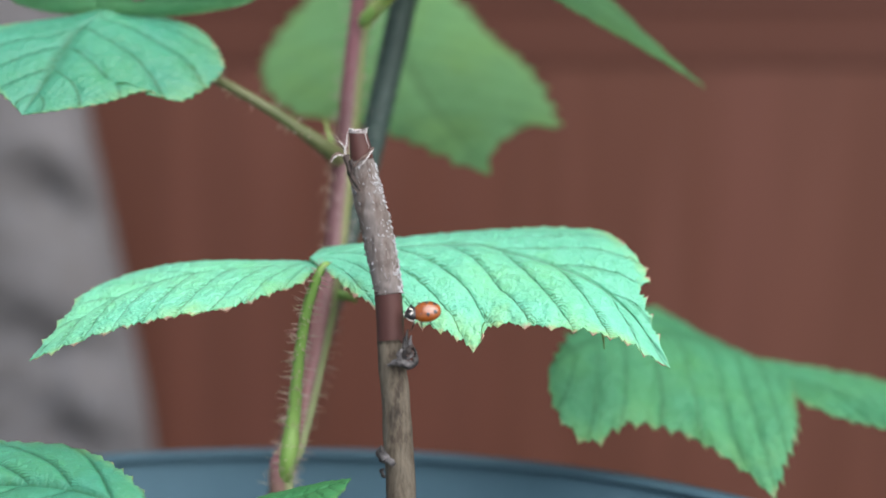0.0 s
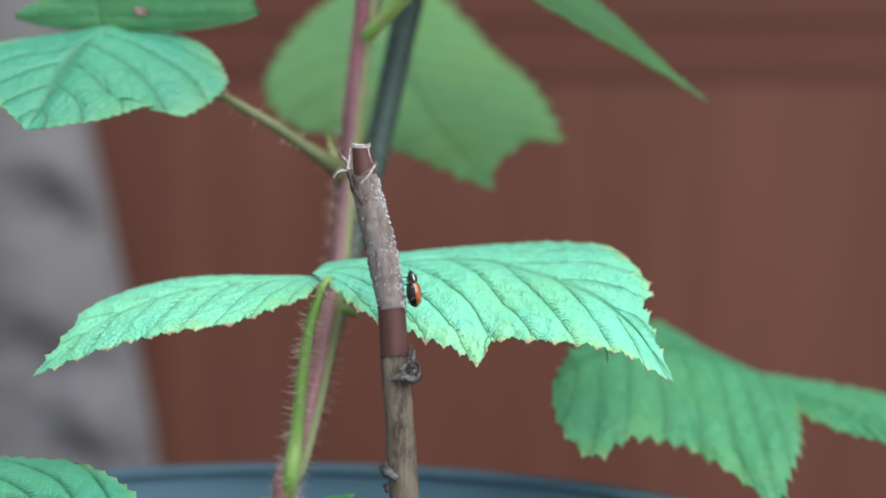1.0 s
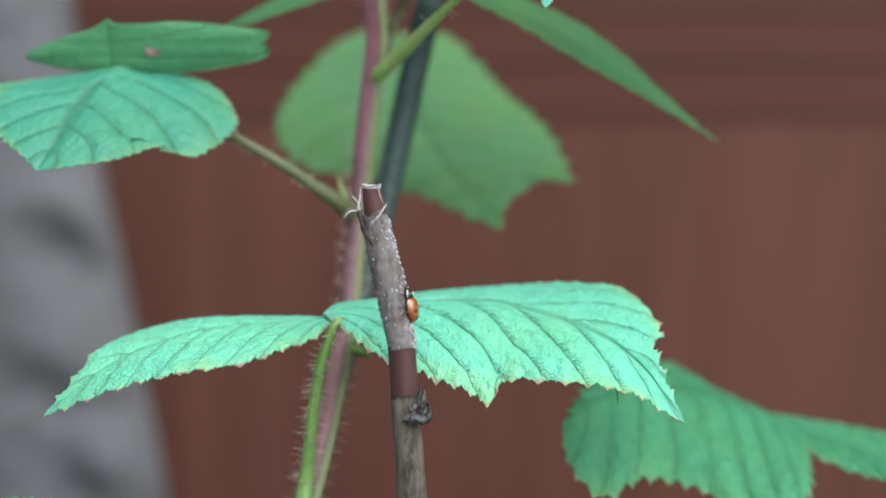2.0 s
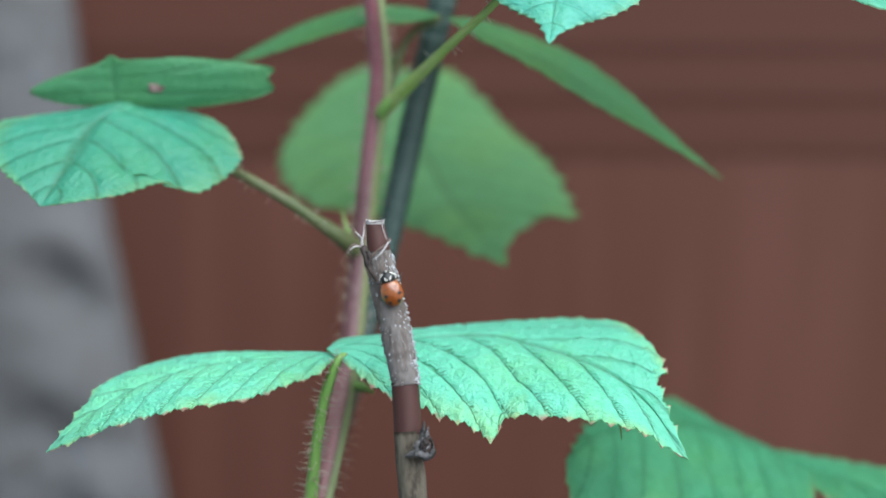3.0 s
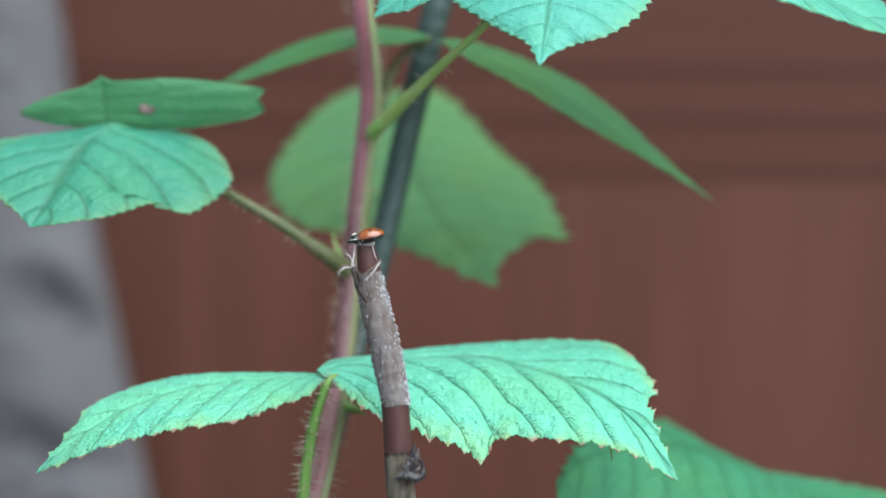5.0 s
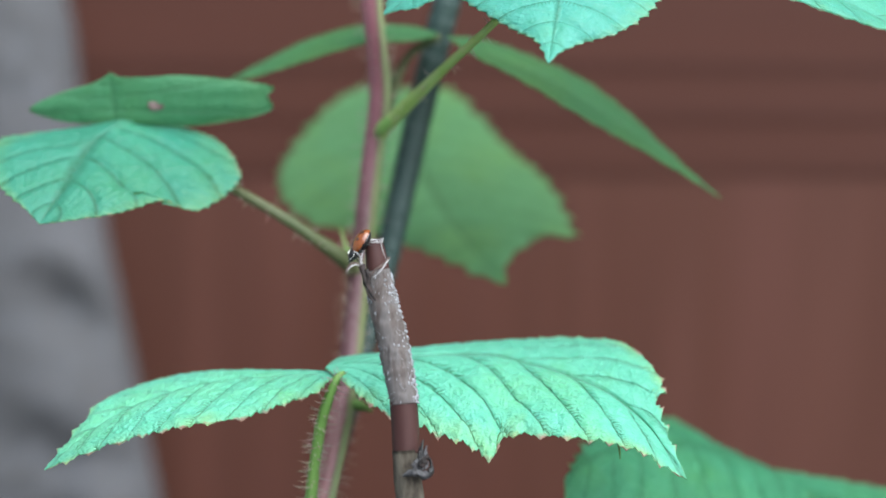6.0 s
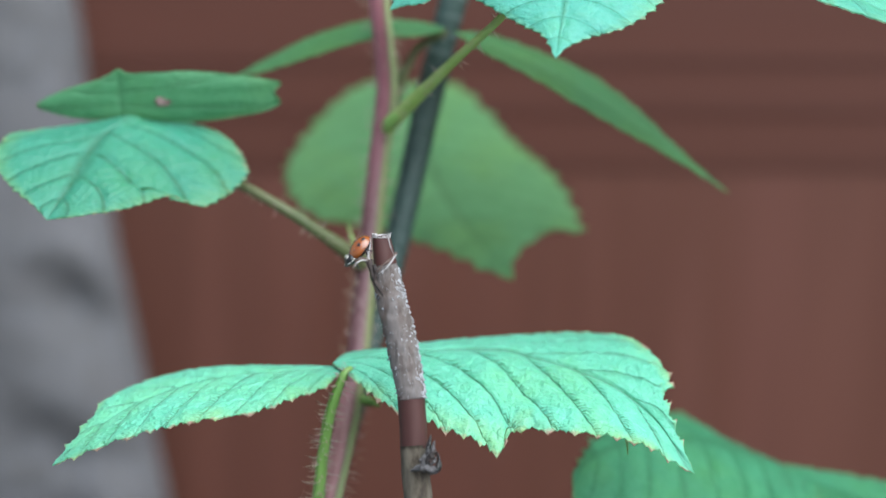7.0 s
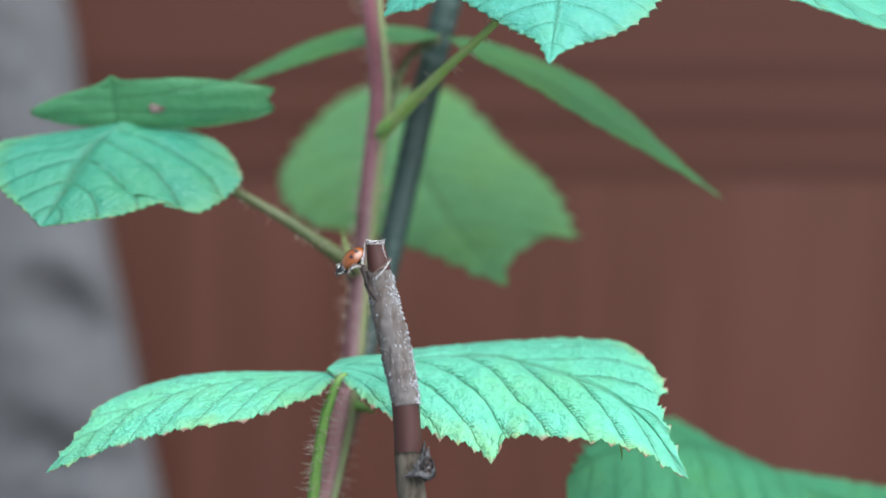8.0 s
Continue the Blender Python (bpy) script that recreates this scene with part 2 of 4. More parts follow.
POT = plain_material("blue_green_plastic", (0.054, 0.112, 0.148), (0.068, 0.136, 0.178), 40.0, 0.75, 0.25, 0.0008, specular=0.3)
SOIL = plain_material("potting_soil", (0.015, 0.010, 0.008), (0.06, 0.045, 0.035), 180.0, 0.95, 1.0, 0.004)
# RAIL repeats the panel's wood, darkened to hold the upper door's shade
DOOR, RAIL, STONE = door_material("stained_wood_panel", 2, 1.07, 0.975), door_material("stained_wood_rail", 0, 0.72, 1.13), stone_material()
GROUND = plain_material("grey_paving", (0.16, 0.15, 0.14), (0.28, 0.27, 0.25), 12.0, 0.9, 0.5, 0.003)
PLASTER = plain_material("pale_wall_render", (0.32, 0.30, 0.27), (0.42, 0.40, 0.37), 30.0, 0.9, 0.5, 0.002)
SHELL = plain_material("orange_red_wing_case", (0.19, 0.043, 0.006), (0.25, 0.070, 0.008), 700.0, 0.25, 0.05, 0.0001)
SHELL.node_tree.nodes["Principled BSDF"].inputs["Coat Weight"].default_value = 1.0
SHELL.node_tree.nodes["Principled BSDF"].inputs["Coat Roughness"].default_value = 0.24
BLACK = plain_material("black_beetle_shell", (0.006, 0.006, 0.007), (0.014, 0.013, 0.013), 900.0, 0.3, 0.1, 0.0001)
WHITE = plain_material("cream_beetle_marking", (0.70, 0.68, 0.60), (0.80, 0.78, 0.70), 900.0, 0.35, 0.05, 0.0001)


# ---- builders ----
def part(name, bm, material, parent=None, label="", smooth=True):
    """Links a bmesh as one mesh object, under its thing or part."""
    mesh = bpy.data.meshes.new(name)
    bm.to_mesh(mesh)
    bm.free()
    return finish(name, mesh, material, parent, label, smooth)


def finish(name, mesh, material, parent, label="", smooth=True):
    mesh.materials.append(material)
    if smooth:
        mesh.shade_smooth()
    ob = new(name, mesh)
    if parent:
        ob.parent = parent
    return tagged(ob, label)


def thing(name, label, category, group="", kind=""):
    return tagged(new(name), label, category, group, kind)


def spline(points, n):
    """n points at even steps along a smooth curve through the given ones."""
    p = np.array(points, float)
    if len(p) == 2:
        return p[0] + (p[1] - p[0]) * np.linspace(0, 1, n)[:, None]
    ext = np.vstack([2 * p[0] - p[1], p, 2 * p[-1] - p[-2]])
    fine = []
    for i in range(1, len(ext) - 2):
        a, b, c, d = ext[i - 1:i + 3]
        s = np.linspace(0, 1, 24, endpoint=False)[:, None]
        fine.append(0.5 * (2 * b + (c - a) * s + (2 * a - 5 * b + 4 * c - d) * s ** 2 + (3 * b - a - 3 * c + d) * s ** 3))
    fine = np.vstack([*fine, p[-1:]])
    run = np.concatenate([[0], np.cumsum(np.linalg.norm(np.diff(fine, axis=0), axis=1))])
    want = np.linspace(0, run[-1], n)
    return np.stack([np.interp(want, run, fine[:, k]) for k in range(3)], 1)


def mesh_from(name, verts, faces, uvs=None):
    mesh = bpy.data.meshes.new(name)
    mesh.from_pydata([tuple(v) for v in verts], [], faces)
    if uvs is not None:
        layer = mesh.uv_layers.new(name="UVMap")
        index = np.zeros(len(mesh.loops), int)
        mesh.loops.foreach_get("vertex_index", index)
        layer.data.foreach_set("uv", np.asarray(uvs, float)[index].ravel())
    mesh.update()
    return mesh


def unit(v):
    return v / np.maximum(np.linalg.norm(v, axis=-1, keepdims=True), 1e-9)


def tube(points, radii, sides=14, n=60, rough=0.0, seed=0.0):
    """Verts, faces and uvs of a capped tube along a smooth curve; radii are spread evenly along it."""
    path = spline(points, n)
    r = np.interp(np.linspace(0, 1, n), np.linspace(0, 1, len(radii)), radii)
    along = unit(np.gradient(path, axis=0))
    front = unit(np.cross(along, (1.0, 0.02, 0.0)))
    side = unit(np.cross(front, along))
    verts, uvs, faces = [], [], []
    for i in range(n):
        for k in range(sides + 1):
            a = 2 * math.pi * k / sides
            swell = 1 + rough * noise.noise(Vector((math.cos(a) * 1.7 + seed, math.sin(a) * 1.7, i * 0.22)))
            verts.append(path[i] + r[i] * swell * (side[i] * math.cos(a) + front[i] * math.sin(a)))
            uvs.append((i / (n - 1), k / sides))
    ring = sides + 1
    for i in range(n - 1):
        for k in range(sides):
            faces.append((i * ring + k, i * ring + k + 1, (i + 1) * ring + k + 1, (i + 1) * ring + k))
    for i in (0, n - 1):
        verts.append(path[i])
        uvs.append((i / (n - 1), 0.5))
        c = len(verts) - 1
        faces += [(c, i * ring + k, i * ring + k + 1) for k in range(sides)]
    return verts, faces, uvs


def tube_part(name, points, radii, material, parent=None, label="", sides=14, n=60, rough=0.0, seed=0.0):
    return finish(name, mesh_from(name, *tube(points, radii, sides, n, rough, seed)), material, parent, label)


def hairs(name, points, radii, count, length, parent, seed, material=None, lean=0.25, thick=0.00007):
    """Fine bristles round a stem."""
    rng = random.Random(seed)
    path = spline(points, 200)
    r = np.interp(np.linspace(0, 1, 200), np.linspace(0, 1, len(radii)), radii)
    along = unit(np.gradient(path, axis=0))
    verts, faces = [], []
    for _ in range(count):
        i = rng.randrange(200)
        way = np.array([rng.gauss(0, 1) for _ in range(3)])
        way = unit(way - along[i] * way.dot(along[i]))
        root = path[i] + way * r[i] * 0.9
        size = length * rng.uniform(0.4, 1.15)
        bend = along[i] * rng.uniform(-lean, lean * 1.4)
        middle, tip = root + size * 0.55 * unit(way + bend * 0.4), root + size * unit(way + bend)
        a = unit(np.cross(way, along[i]))
        base = len(verts)
        for centre, w in ((root, thick * 1.6), (middle, thick)):
            verts += [centre + a * w, centre - a * w * 0.5 + along[i] * w * 0.87, centre - a * w * 0.5 - along[i] * w * 0.87]
        verts.append(tip)
        for k in range(3):
            j = (k + 1) % 3
            faces += [(base + k, base + j, base + 3 + j, base + 3 + k), (base + 3 + k, base + 3 + j, base + 6)]
    return tagged(finish(name, mesh_from(name, verts, faces), material or HAIR, parent, "fine pale bristles"), kind="stuff")


def blade(spine, rim_a, rim_b, teeth=12, tooth=0.0016, relief=0.0004, lumps=0.00012, start=0.0, bulge=0.06, up=(0, -0.3, 1), seed=1.0, nv=22, veins=9.0, slant=SLANT, calm=1.0, fine=14):
    """A leaf blade lofted from its midrib to its two margins, with teeth, sunken veins and puckered fields between them."""
    nu = teeth * fine + 1
    u = np.linspace(0, 1, nu)
    mid = spline(spine, nu)
    sheets, marks, tips = [], [], []
    for sign, rim in ((-1, rim_a), (1, rim_b)):
        edge = spline([spine[0], *rim, spine[-1]], nu)
        outward, forward = unit(edge - mid), unit(np.gradient(edge, axis=0))
        count = teeth * np.linalg.norm(np.diff(edge, axis=0), axis=1).sum() / np.linalg.norm(np.diff(mid, axis=0), axis=1).sum()
        turn = u * round(count) + 0.25 * np.sin(u * 17 + seed)
        saw, notch = turn % 1.0, (turn * 3) % 1.0
        vary = np.array([0.75 + 0.5 * noise.noise(Vector((math.floor(k) * 0.73, seed, sign))) for k in turn])
        size = tooth * vary * np.minimum(1, 7 * u) * np.minimum(1, 13 * (1 - u))
        if sign < 0:
            size = size * (calm + (1.35 - calm) * np.clip((u - 0.72) * 12, 0, 1))
        peak = np.where(saw < 0.66, saw / 0.66, (1 - saw) / 0.34)
        push = peak ** 1.5 - 0.40 + 0.5 * (notch ** 1.5 - 0.4) * (1 - 0.5 * peak)
        toothed = edge + outward * (size * push)[:, None] + forward * (size * 0.35 * peak)[:, None]
        v = np.linspace(0, 1, nv) ** 0.85
        flat = mid[:, None] * (1 - v[None, :, None]) + edge[:, None] * v[None, :, None]
        rimward = np.clip((v - 0.72) / 0.28, 0, 1) ** 1.5
        flat = flat + (toothed - edge)[:, None] * rimward[None, :, None]
        du, dv = np.gradient(flat, axis=0), np.gradient(flat, axis=1)
        normal = unit(np.cross(du, dv))
        normal = normal * np.where((normal @ np.array(up, float)) < 0, -1, 1)[..., None]
        normal = unit(normal + 1e-6)
        sound = np.flatnonzero(np.linalg.norm(edge - mid, axis=1) > 0.0008)
        normal = normal[np.clip(np.arange(nu), sound[0], sound[-1])]
        wide = np.linalg.norm(edge - mid, axis=1)[:, None]
        uu, vv = u[:, None], v[None, :]
        quiet = calm if sign < 0 else 1.0
        phase = (uu - slant * (1.15 - uu ** 2) * vv) * veins + start
        cell = np.floor(phase)
        s = phase - cell
        odd = np.modf(np.abs(np.sin(cell * 12.99 + seed * 3.1 + sign)) * 437.58)[0]
        fade = np.clip(uu / 0.28, 0, 1) ** 1.4 * np.minimum(1, 4 * (1 - uu)) * np.minimum(1, wide / 0.006)
        soft = np.minimum(1, 7 * vv) * (1 - 0.65 * vv ** 3)
        # flat fields between narrow valleys, steeper on the tipward flank
        roof = 1 - np.exp(-(s / 0.085) ** 1.3) - np.exp(-((1 - s) / 0.13) ** 1.3)
        spots = flat.reshape(-1, 3)
        broad = np.array([noise.noise(Vector(p) * 420) for p in spots]).reshape(phase.shape)
        small = np.array([noise.noise(Vector(p) * 950) for p in spots]).reshape(phase.shape)
        tiny = np.array([noise.noise(Vector(p) * 1900) for p in spots]).reshape(phase.shape)
        # long cross veins
        rung = vv * 8 + odd * 1.0 - 0.7 * s + 0.35 * broad
        rung = np.exp(-((rung - np.round(rung)) / 0.10) ** 2) * (1 - 0.75 * np.clip(2.2 * np.abs(s - 0.62), 0, 1) ** 2 * (s > 0.62))
        height = bulge * wide * 4 * vv * (1 - vv)
        height = height + relief * quiet * fade * soft * (roof - 0.34 * rung)
        height = height + lumps * fade * np.minimum(1, 4 * vv) * (1.2 * broad + 0.5 * small - 0.55 * np.exp(-(small / 0.09) ** 2) + 0.15 * tiny)
        height = height - 0.7 * relief * np.exp(-(vv / 0.05) ** 2) * (1 - 0.85 * uu)
        sheets.append(flat + normal * height[..., None])
        marks.append(normal)
        tips.append(v[None, :] * (1 - 0.09 * (1 - peak[:, None])))
    sheets[1][:, 0] = sheets[0][:, 0]
    top = np.concatenate([sheets[0][:, ::-1], sheets[1][:, 1:]], axis=1)
    normal = np.concatenate([marks[0][:, ::-1], marks[1][:, 1:]], axis=1)
    across = top.shape[1]
    v = np.linspace(0, 1, nv) ** 0.85
    place = np.concatenate([0.5 - 0.5 * tips[0][:, ::-1], 0.5 + 0.5 * tips[1][:, 1:]], axis=1)
    out = np.concatenate([v[::-1], v[1:]])[None, :]
    uu = u[:, None]
    vein_u = ((uu - slant * (1.15 - uu ** 2) * out) * veins + start) / VEINS + SLANT * np.abs(place - 0.5) * 2
    grid_uv = np.stack([vein_u, place], -1).reshape(-1, 2)
    under = top - normal * 0.00022
    verts = np.concatenate([top.reshape(-1, 3), under.reshape(-1, 3)])
    uvs = np.concatenate([grid_uv, grid_uv])
    total = nu * across
    faces = []
    for i in range(nu - 1):
        for k in range(across - 1):
            a, b, c, d = i * across + k, i * across + k + 1, (i + 1) * across + k + 1, (i + 1) * across + k
            faces += [(a, b, c, d), (total + d, total + c, total + b, total + a)]
        for k in (0, across - 1):
            a, d = i * across + k, (i + 1) * across + k
            faces.append((a, d, total + d, total + a))
    return verts, faces, uvs


def leaflet(parent, spine, rim_a, rim_b, material=None, label="", **shape):
    mesh = mesh_from("leaflet", *blade(spine, rim_a, rim_b, **shape))
    ob = finish("leaflet", mesh, material or LEAF, parent, label)
    mesh.materials.append(LEAF_UNDER)
    half = len(mesh.vertices) // 2
    for face in mesh.polygons:
        face.material_index = int(face.vertices[0] >= half)
    return ob


def block(bm, low, high, bevel=0.0):
    size, centre = Vector(high) - Vector(low), (Vector(high) + Vector(low)) / 2
    made = bmesh.ops.create_cube(bm, size=1.0, matrix=Matrix.Translation(centre) @ Matrix.Diagonal((*size, 1)))
    if bevel:
        edges = list({e for v in made["verts"] for e in v.link_edges})
        bmesh.ops.bevel(bm, geom=edges, offset=bevel, segments=2, affect="EDGES")


# ---- setting: paving, door, stone pier, house wall ----
def ground():
    bm = bmesh.new()
    block(bm, (-300, -300, -0.2), (300, 300, 0.0))
    tagged(part("ground", bm, GROUND, smooth=False), "grey concrete paving under the pot and door", "ground", kind="structure")


DOOR_Y = 0.24


def door():
    frame_ob = thing("door_1", "reddish brown stained wooden door with a moulded panel", "door", kind="structure")
    left, right, top = -0.30, 0.62, 2.10
    lines = [0.3711, 0.3864, 0.4012]
    bm = bmesh.new()
    block(bm, (left, DOOR_Y, 0.10), (right, DOOR_Y + 0.030, lines[0] - 0.00032), 0.0006)
    part("panel", bm, DOOR, frame_ob, "plain door panel with vertical grain", smooth=False)
    # mouldings with narrow grooves between them, on a backing board
    bm = bmesh.new()
    block(bm, (left, DOOR_Y + 0.0008, lines[0] - 0.00032), (right, DOOR_Y + 0.030, lines[2] + 0.091))
    part("backing", bm, RAIL, frame_ob, smooth=False)
    for k in range(3):
        low, high = lines[k] + 0.00032, lines[k + 1] - 0.00032 if k < 2 else lines[2] + 0.09
        bm = bmesh.new()
        block(bm, (left, DOOR_Y - 0.0005, low), (right, DOOR_Y + 0.0007, high), 0.0004)
        part("moulding" if k < 2 else "rail", bm, RAIL, frame_ob, smooth=False)
    bm = bmesh.new()
    block(bm, (left, DOOR_Y, lines[2] + 0.092), (right, DOOR_Y + 0.03, top))
    part("panel", bm, DOOR, frame_ob, smooth=False)
    bm = bmesh.new()
    block(bm, (left, DOOR_Y - 0.012, 0.0), (right, DOOR_Y + 0.03, 0.098), 0.002)
    part("rail", bm, RAIL, frame_ob, smooth=False)


def house_wall():
    bm = bmesh.new()
    block(bm, (0.622, DOOR_Y - 0.05, 0.0), (6.0, DOOR_Y + 0.2, 2.7))
    block(bm, (-6.0, DOOR_Y - 0.05, 0.0), (-0.302, DOOR_Y + 0.2, 2.7))
    block(bm, (-0.302, DOOR_Y - 0.05, 2.102), (0.622, DOOR_Y + 0.2, 2.7))
    tagged(part("wall_north", bm, PLASTER, smooth=False), "pale rendered house wall round the door", "wall", kind="structure")


def stone_pier():
    """One tall rough stone with slanting hollows; its flank beside the door leans."""
    edge_low, edge_high = (-0.0882, 0.21, 0.2825), (-0.1117, 0.21, 0.4209)
    slope = (edge_high[0] - edge_low[0]) / (edge_high[2] - edge_low[2])
    # hollows: middle, half length, half width, depth
    hollows = [(-0.1150, 0.3410, 0.012, 0.008, 0.016), (-0.1087, 0.3362, 0.012, 0.007, 0.015),
               (-0.1030, 0.3312, 0.012, 0.008, 0.016), (-0.1132, 0.2971, 0.012, 0.008, 0.016),
               (-0.1033, 0.2902, 0.014, 0.009, 0.015), (-0.1087, 0.2722, 0.012, 0.008, 0.016),
               (-0.1007, 0.2651, 0.015, 0.008, 0.016), (-0.1247, 0.303, 0.01, 0.007, 0.009)]
    nx, nz, top = 110, 260, 0.72
    verts, faces = [], []
    for j in range(nz + 1):
        h = top * j / nz
        reach = edge_low[0] + slope * (h - edge_low[2]) + 0.0022 * noise.noise(Vector((0, 0, h * 30)))
        for i in range(nx + 1):
            s = i / nx
            x = reach - 0.22 * (1 - s)
            edge = max(0.0, (s - 0.86) / 0.14)
            depth = 0.003 * noise.noise(Vector((x * 25, h * 25, 1.3))) + 0.0011 * noise.noise(Vector((x * 115, h * 115, 3)))
            for cx, cz, long, wide, deep in hollows:
                long, wide, deep = 0.8 * long, 0.95 * wide, 0.66 * deep
                dx, dz = x - cx, h - cz
                a, b = dx * 0.80 - dz * 0.60, dx * 0.60 + dz * 0.80
                wobble = 0.35 * noise.noise(Vector((a * 95, b * 55, cz * 50)))
                depth -= 0.24 * deep * math.exp(-(a / long) ** 4 - (b / wide + wobble) ** 2)
                depth += 0.22 * deep * math.exp(-(a / long) ** 4 - ((b - 1.9 * wide) / wide) ** 2)
            verts.append((x, 0.205 - depth + 0.014 * edge ** 3, h))
    row = nx + 1
    for j in range(nz):
        for i in range(nx):
            faces.append((j * row + i, j * row + i + 1, (j + 1) * row + i + 1, (j + 1) * row + i))
    count = len(verts)
    verts += [(x, 0.2396, h) for x, _, h in verts]
    for j in range(nz):
        a, b = j * row + nx, (j + 1) * row + nx
        faces += [(a, count + a, count + b, b), (j * row, (j + 1) * row, count + (j + 1) * row, count + j * row)]
    for i in range(nx):
        a = nz * row + i
        faces += [(a, a + 1, count + a + 1, count + a), (i, count + i, count + i + 1, i + 1)]
    tagged(finish("stone_pier", mesh_from("stone_pier", verts, faces), STONE, None), "rough grey stone pier beside the wooden door", "stone", kind="structure")


# ---- pot and stake ----
RIM = (-0.0359, -0.0689, 0.3023)


def lathe(profile, segments=96):
    verts, faces = [], []
    for i in range(segments):
        a = 2 * math.pi * i / segments
        verts += [(r * math.cos(a), r * math.sin(a), h) for r, h in profile]
    m = len(profile)
    for i in range(segments):
        j = (i + 1) % segments
        for k in range(m):
            l = (k + 1) % m
            faces.append((i * m + k, j * m + k, j * m + l, i * m + l))
    return verts, faces


def pot():
    ob = thing("plant_pot", "round blue-green plastic plant pot with a rolled rim", "plant pot")
    ob.location = (RIM[0], RIM[1], 0.0)
    h = RIM[2]
    wall = [(0.100, 0.0), (0.1392, h - 0.0022), (0.1374, h - 0.0022), (0.098, 0.004)]
    finish("pot_wall", mesh_from("pot_wall", *lathe(wall)), POT, ob)
    rim = [(0.1374, h - 0.0018), (0.1368, h - 0.0016), (0.1365, h - 0.0010), (0.1368, h - 0.0003), (0.1376, h), (0.1400, h), (0.1412, h - 0.0012), (0.1418, h - 0.004),
           (0.1425, h - 0.030), (0.1402, h - 0.030), (0.1396, h - 0.0020)]
    finish("rim", mesh_from("rim", *lathe(rim)), POT, ob, "rolled pot rim")
    bm = bmesh.new()
    bmesh.ops.create_circle(bm, cap_ends=True, segments=96, radius=0.124)
    made = bmesh.ops.extrude_face_region(bm, geom=bm.faces[:])
    for v in [g for g in made["geom"] if isinstance(g, bmesh.types.BMVert)]:
        v.co.z += 0.03
    for v in bm.verts:
        v.co.z += h - 0.075
    part("soil", bm, SOIL, ob, "dark potting soil", smooth=False)


SOIL_Z = RIM[2] - 0.045


def stake():
    ob = thing("garden_stake", "grey-green ribbed garden stake behind the stem", "garden stake")
    path = [(-0.0323, 0.0379, 0.31), (-0.0277, 0.0439, 0.3269), (-0.0234, 0.0527, 0.3422), (-0.0197, 0.0602, 0.3557), (-0.0156, 0.0669, 0.3708), (-0.0085, 0.0764, 0.4019), (-0.0028, 0.0777, 0.4252), (0.0034, 0.0804, 0.4449)]
    low = Vector(path[0]) - (Vector(path[1]) - Vector(path[0])) * ((path[0][2] - SOIL_Z + 0.01) / (path[1][2] - path[0][2]))
    path = [tuple(low), *path]
    tube_part("rod", path, [0.0021, 0.0022, 0.0024, 0.0027, 0.0030, 0.0031], STAKE, ob, n=120, rough=0.05)
    fine = spline(path, 160)
    way = unit(np.gradient(fine, axis=0))
    for i in range(6, 156, 3):
        r = 0.0023 + 0.0009 * i / 160
        tube_part("rib", [fine[i] - way[i] * 0.0004, fine[i] + way[i] * 0.0004], [r, r], STAKE, ob, sides=12, n=2)


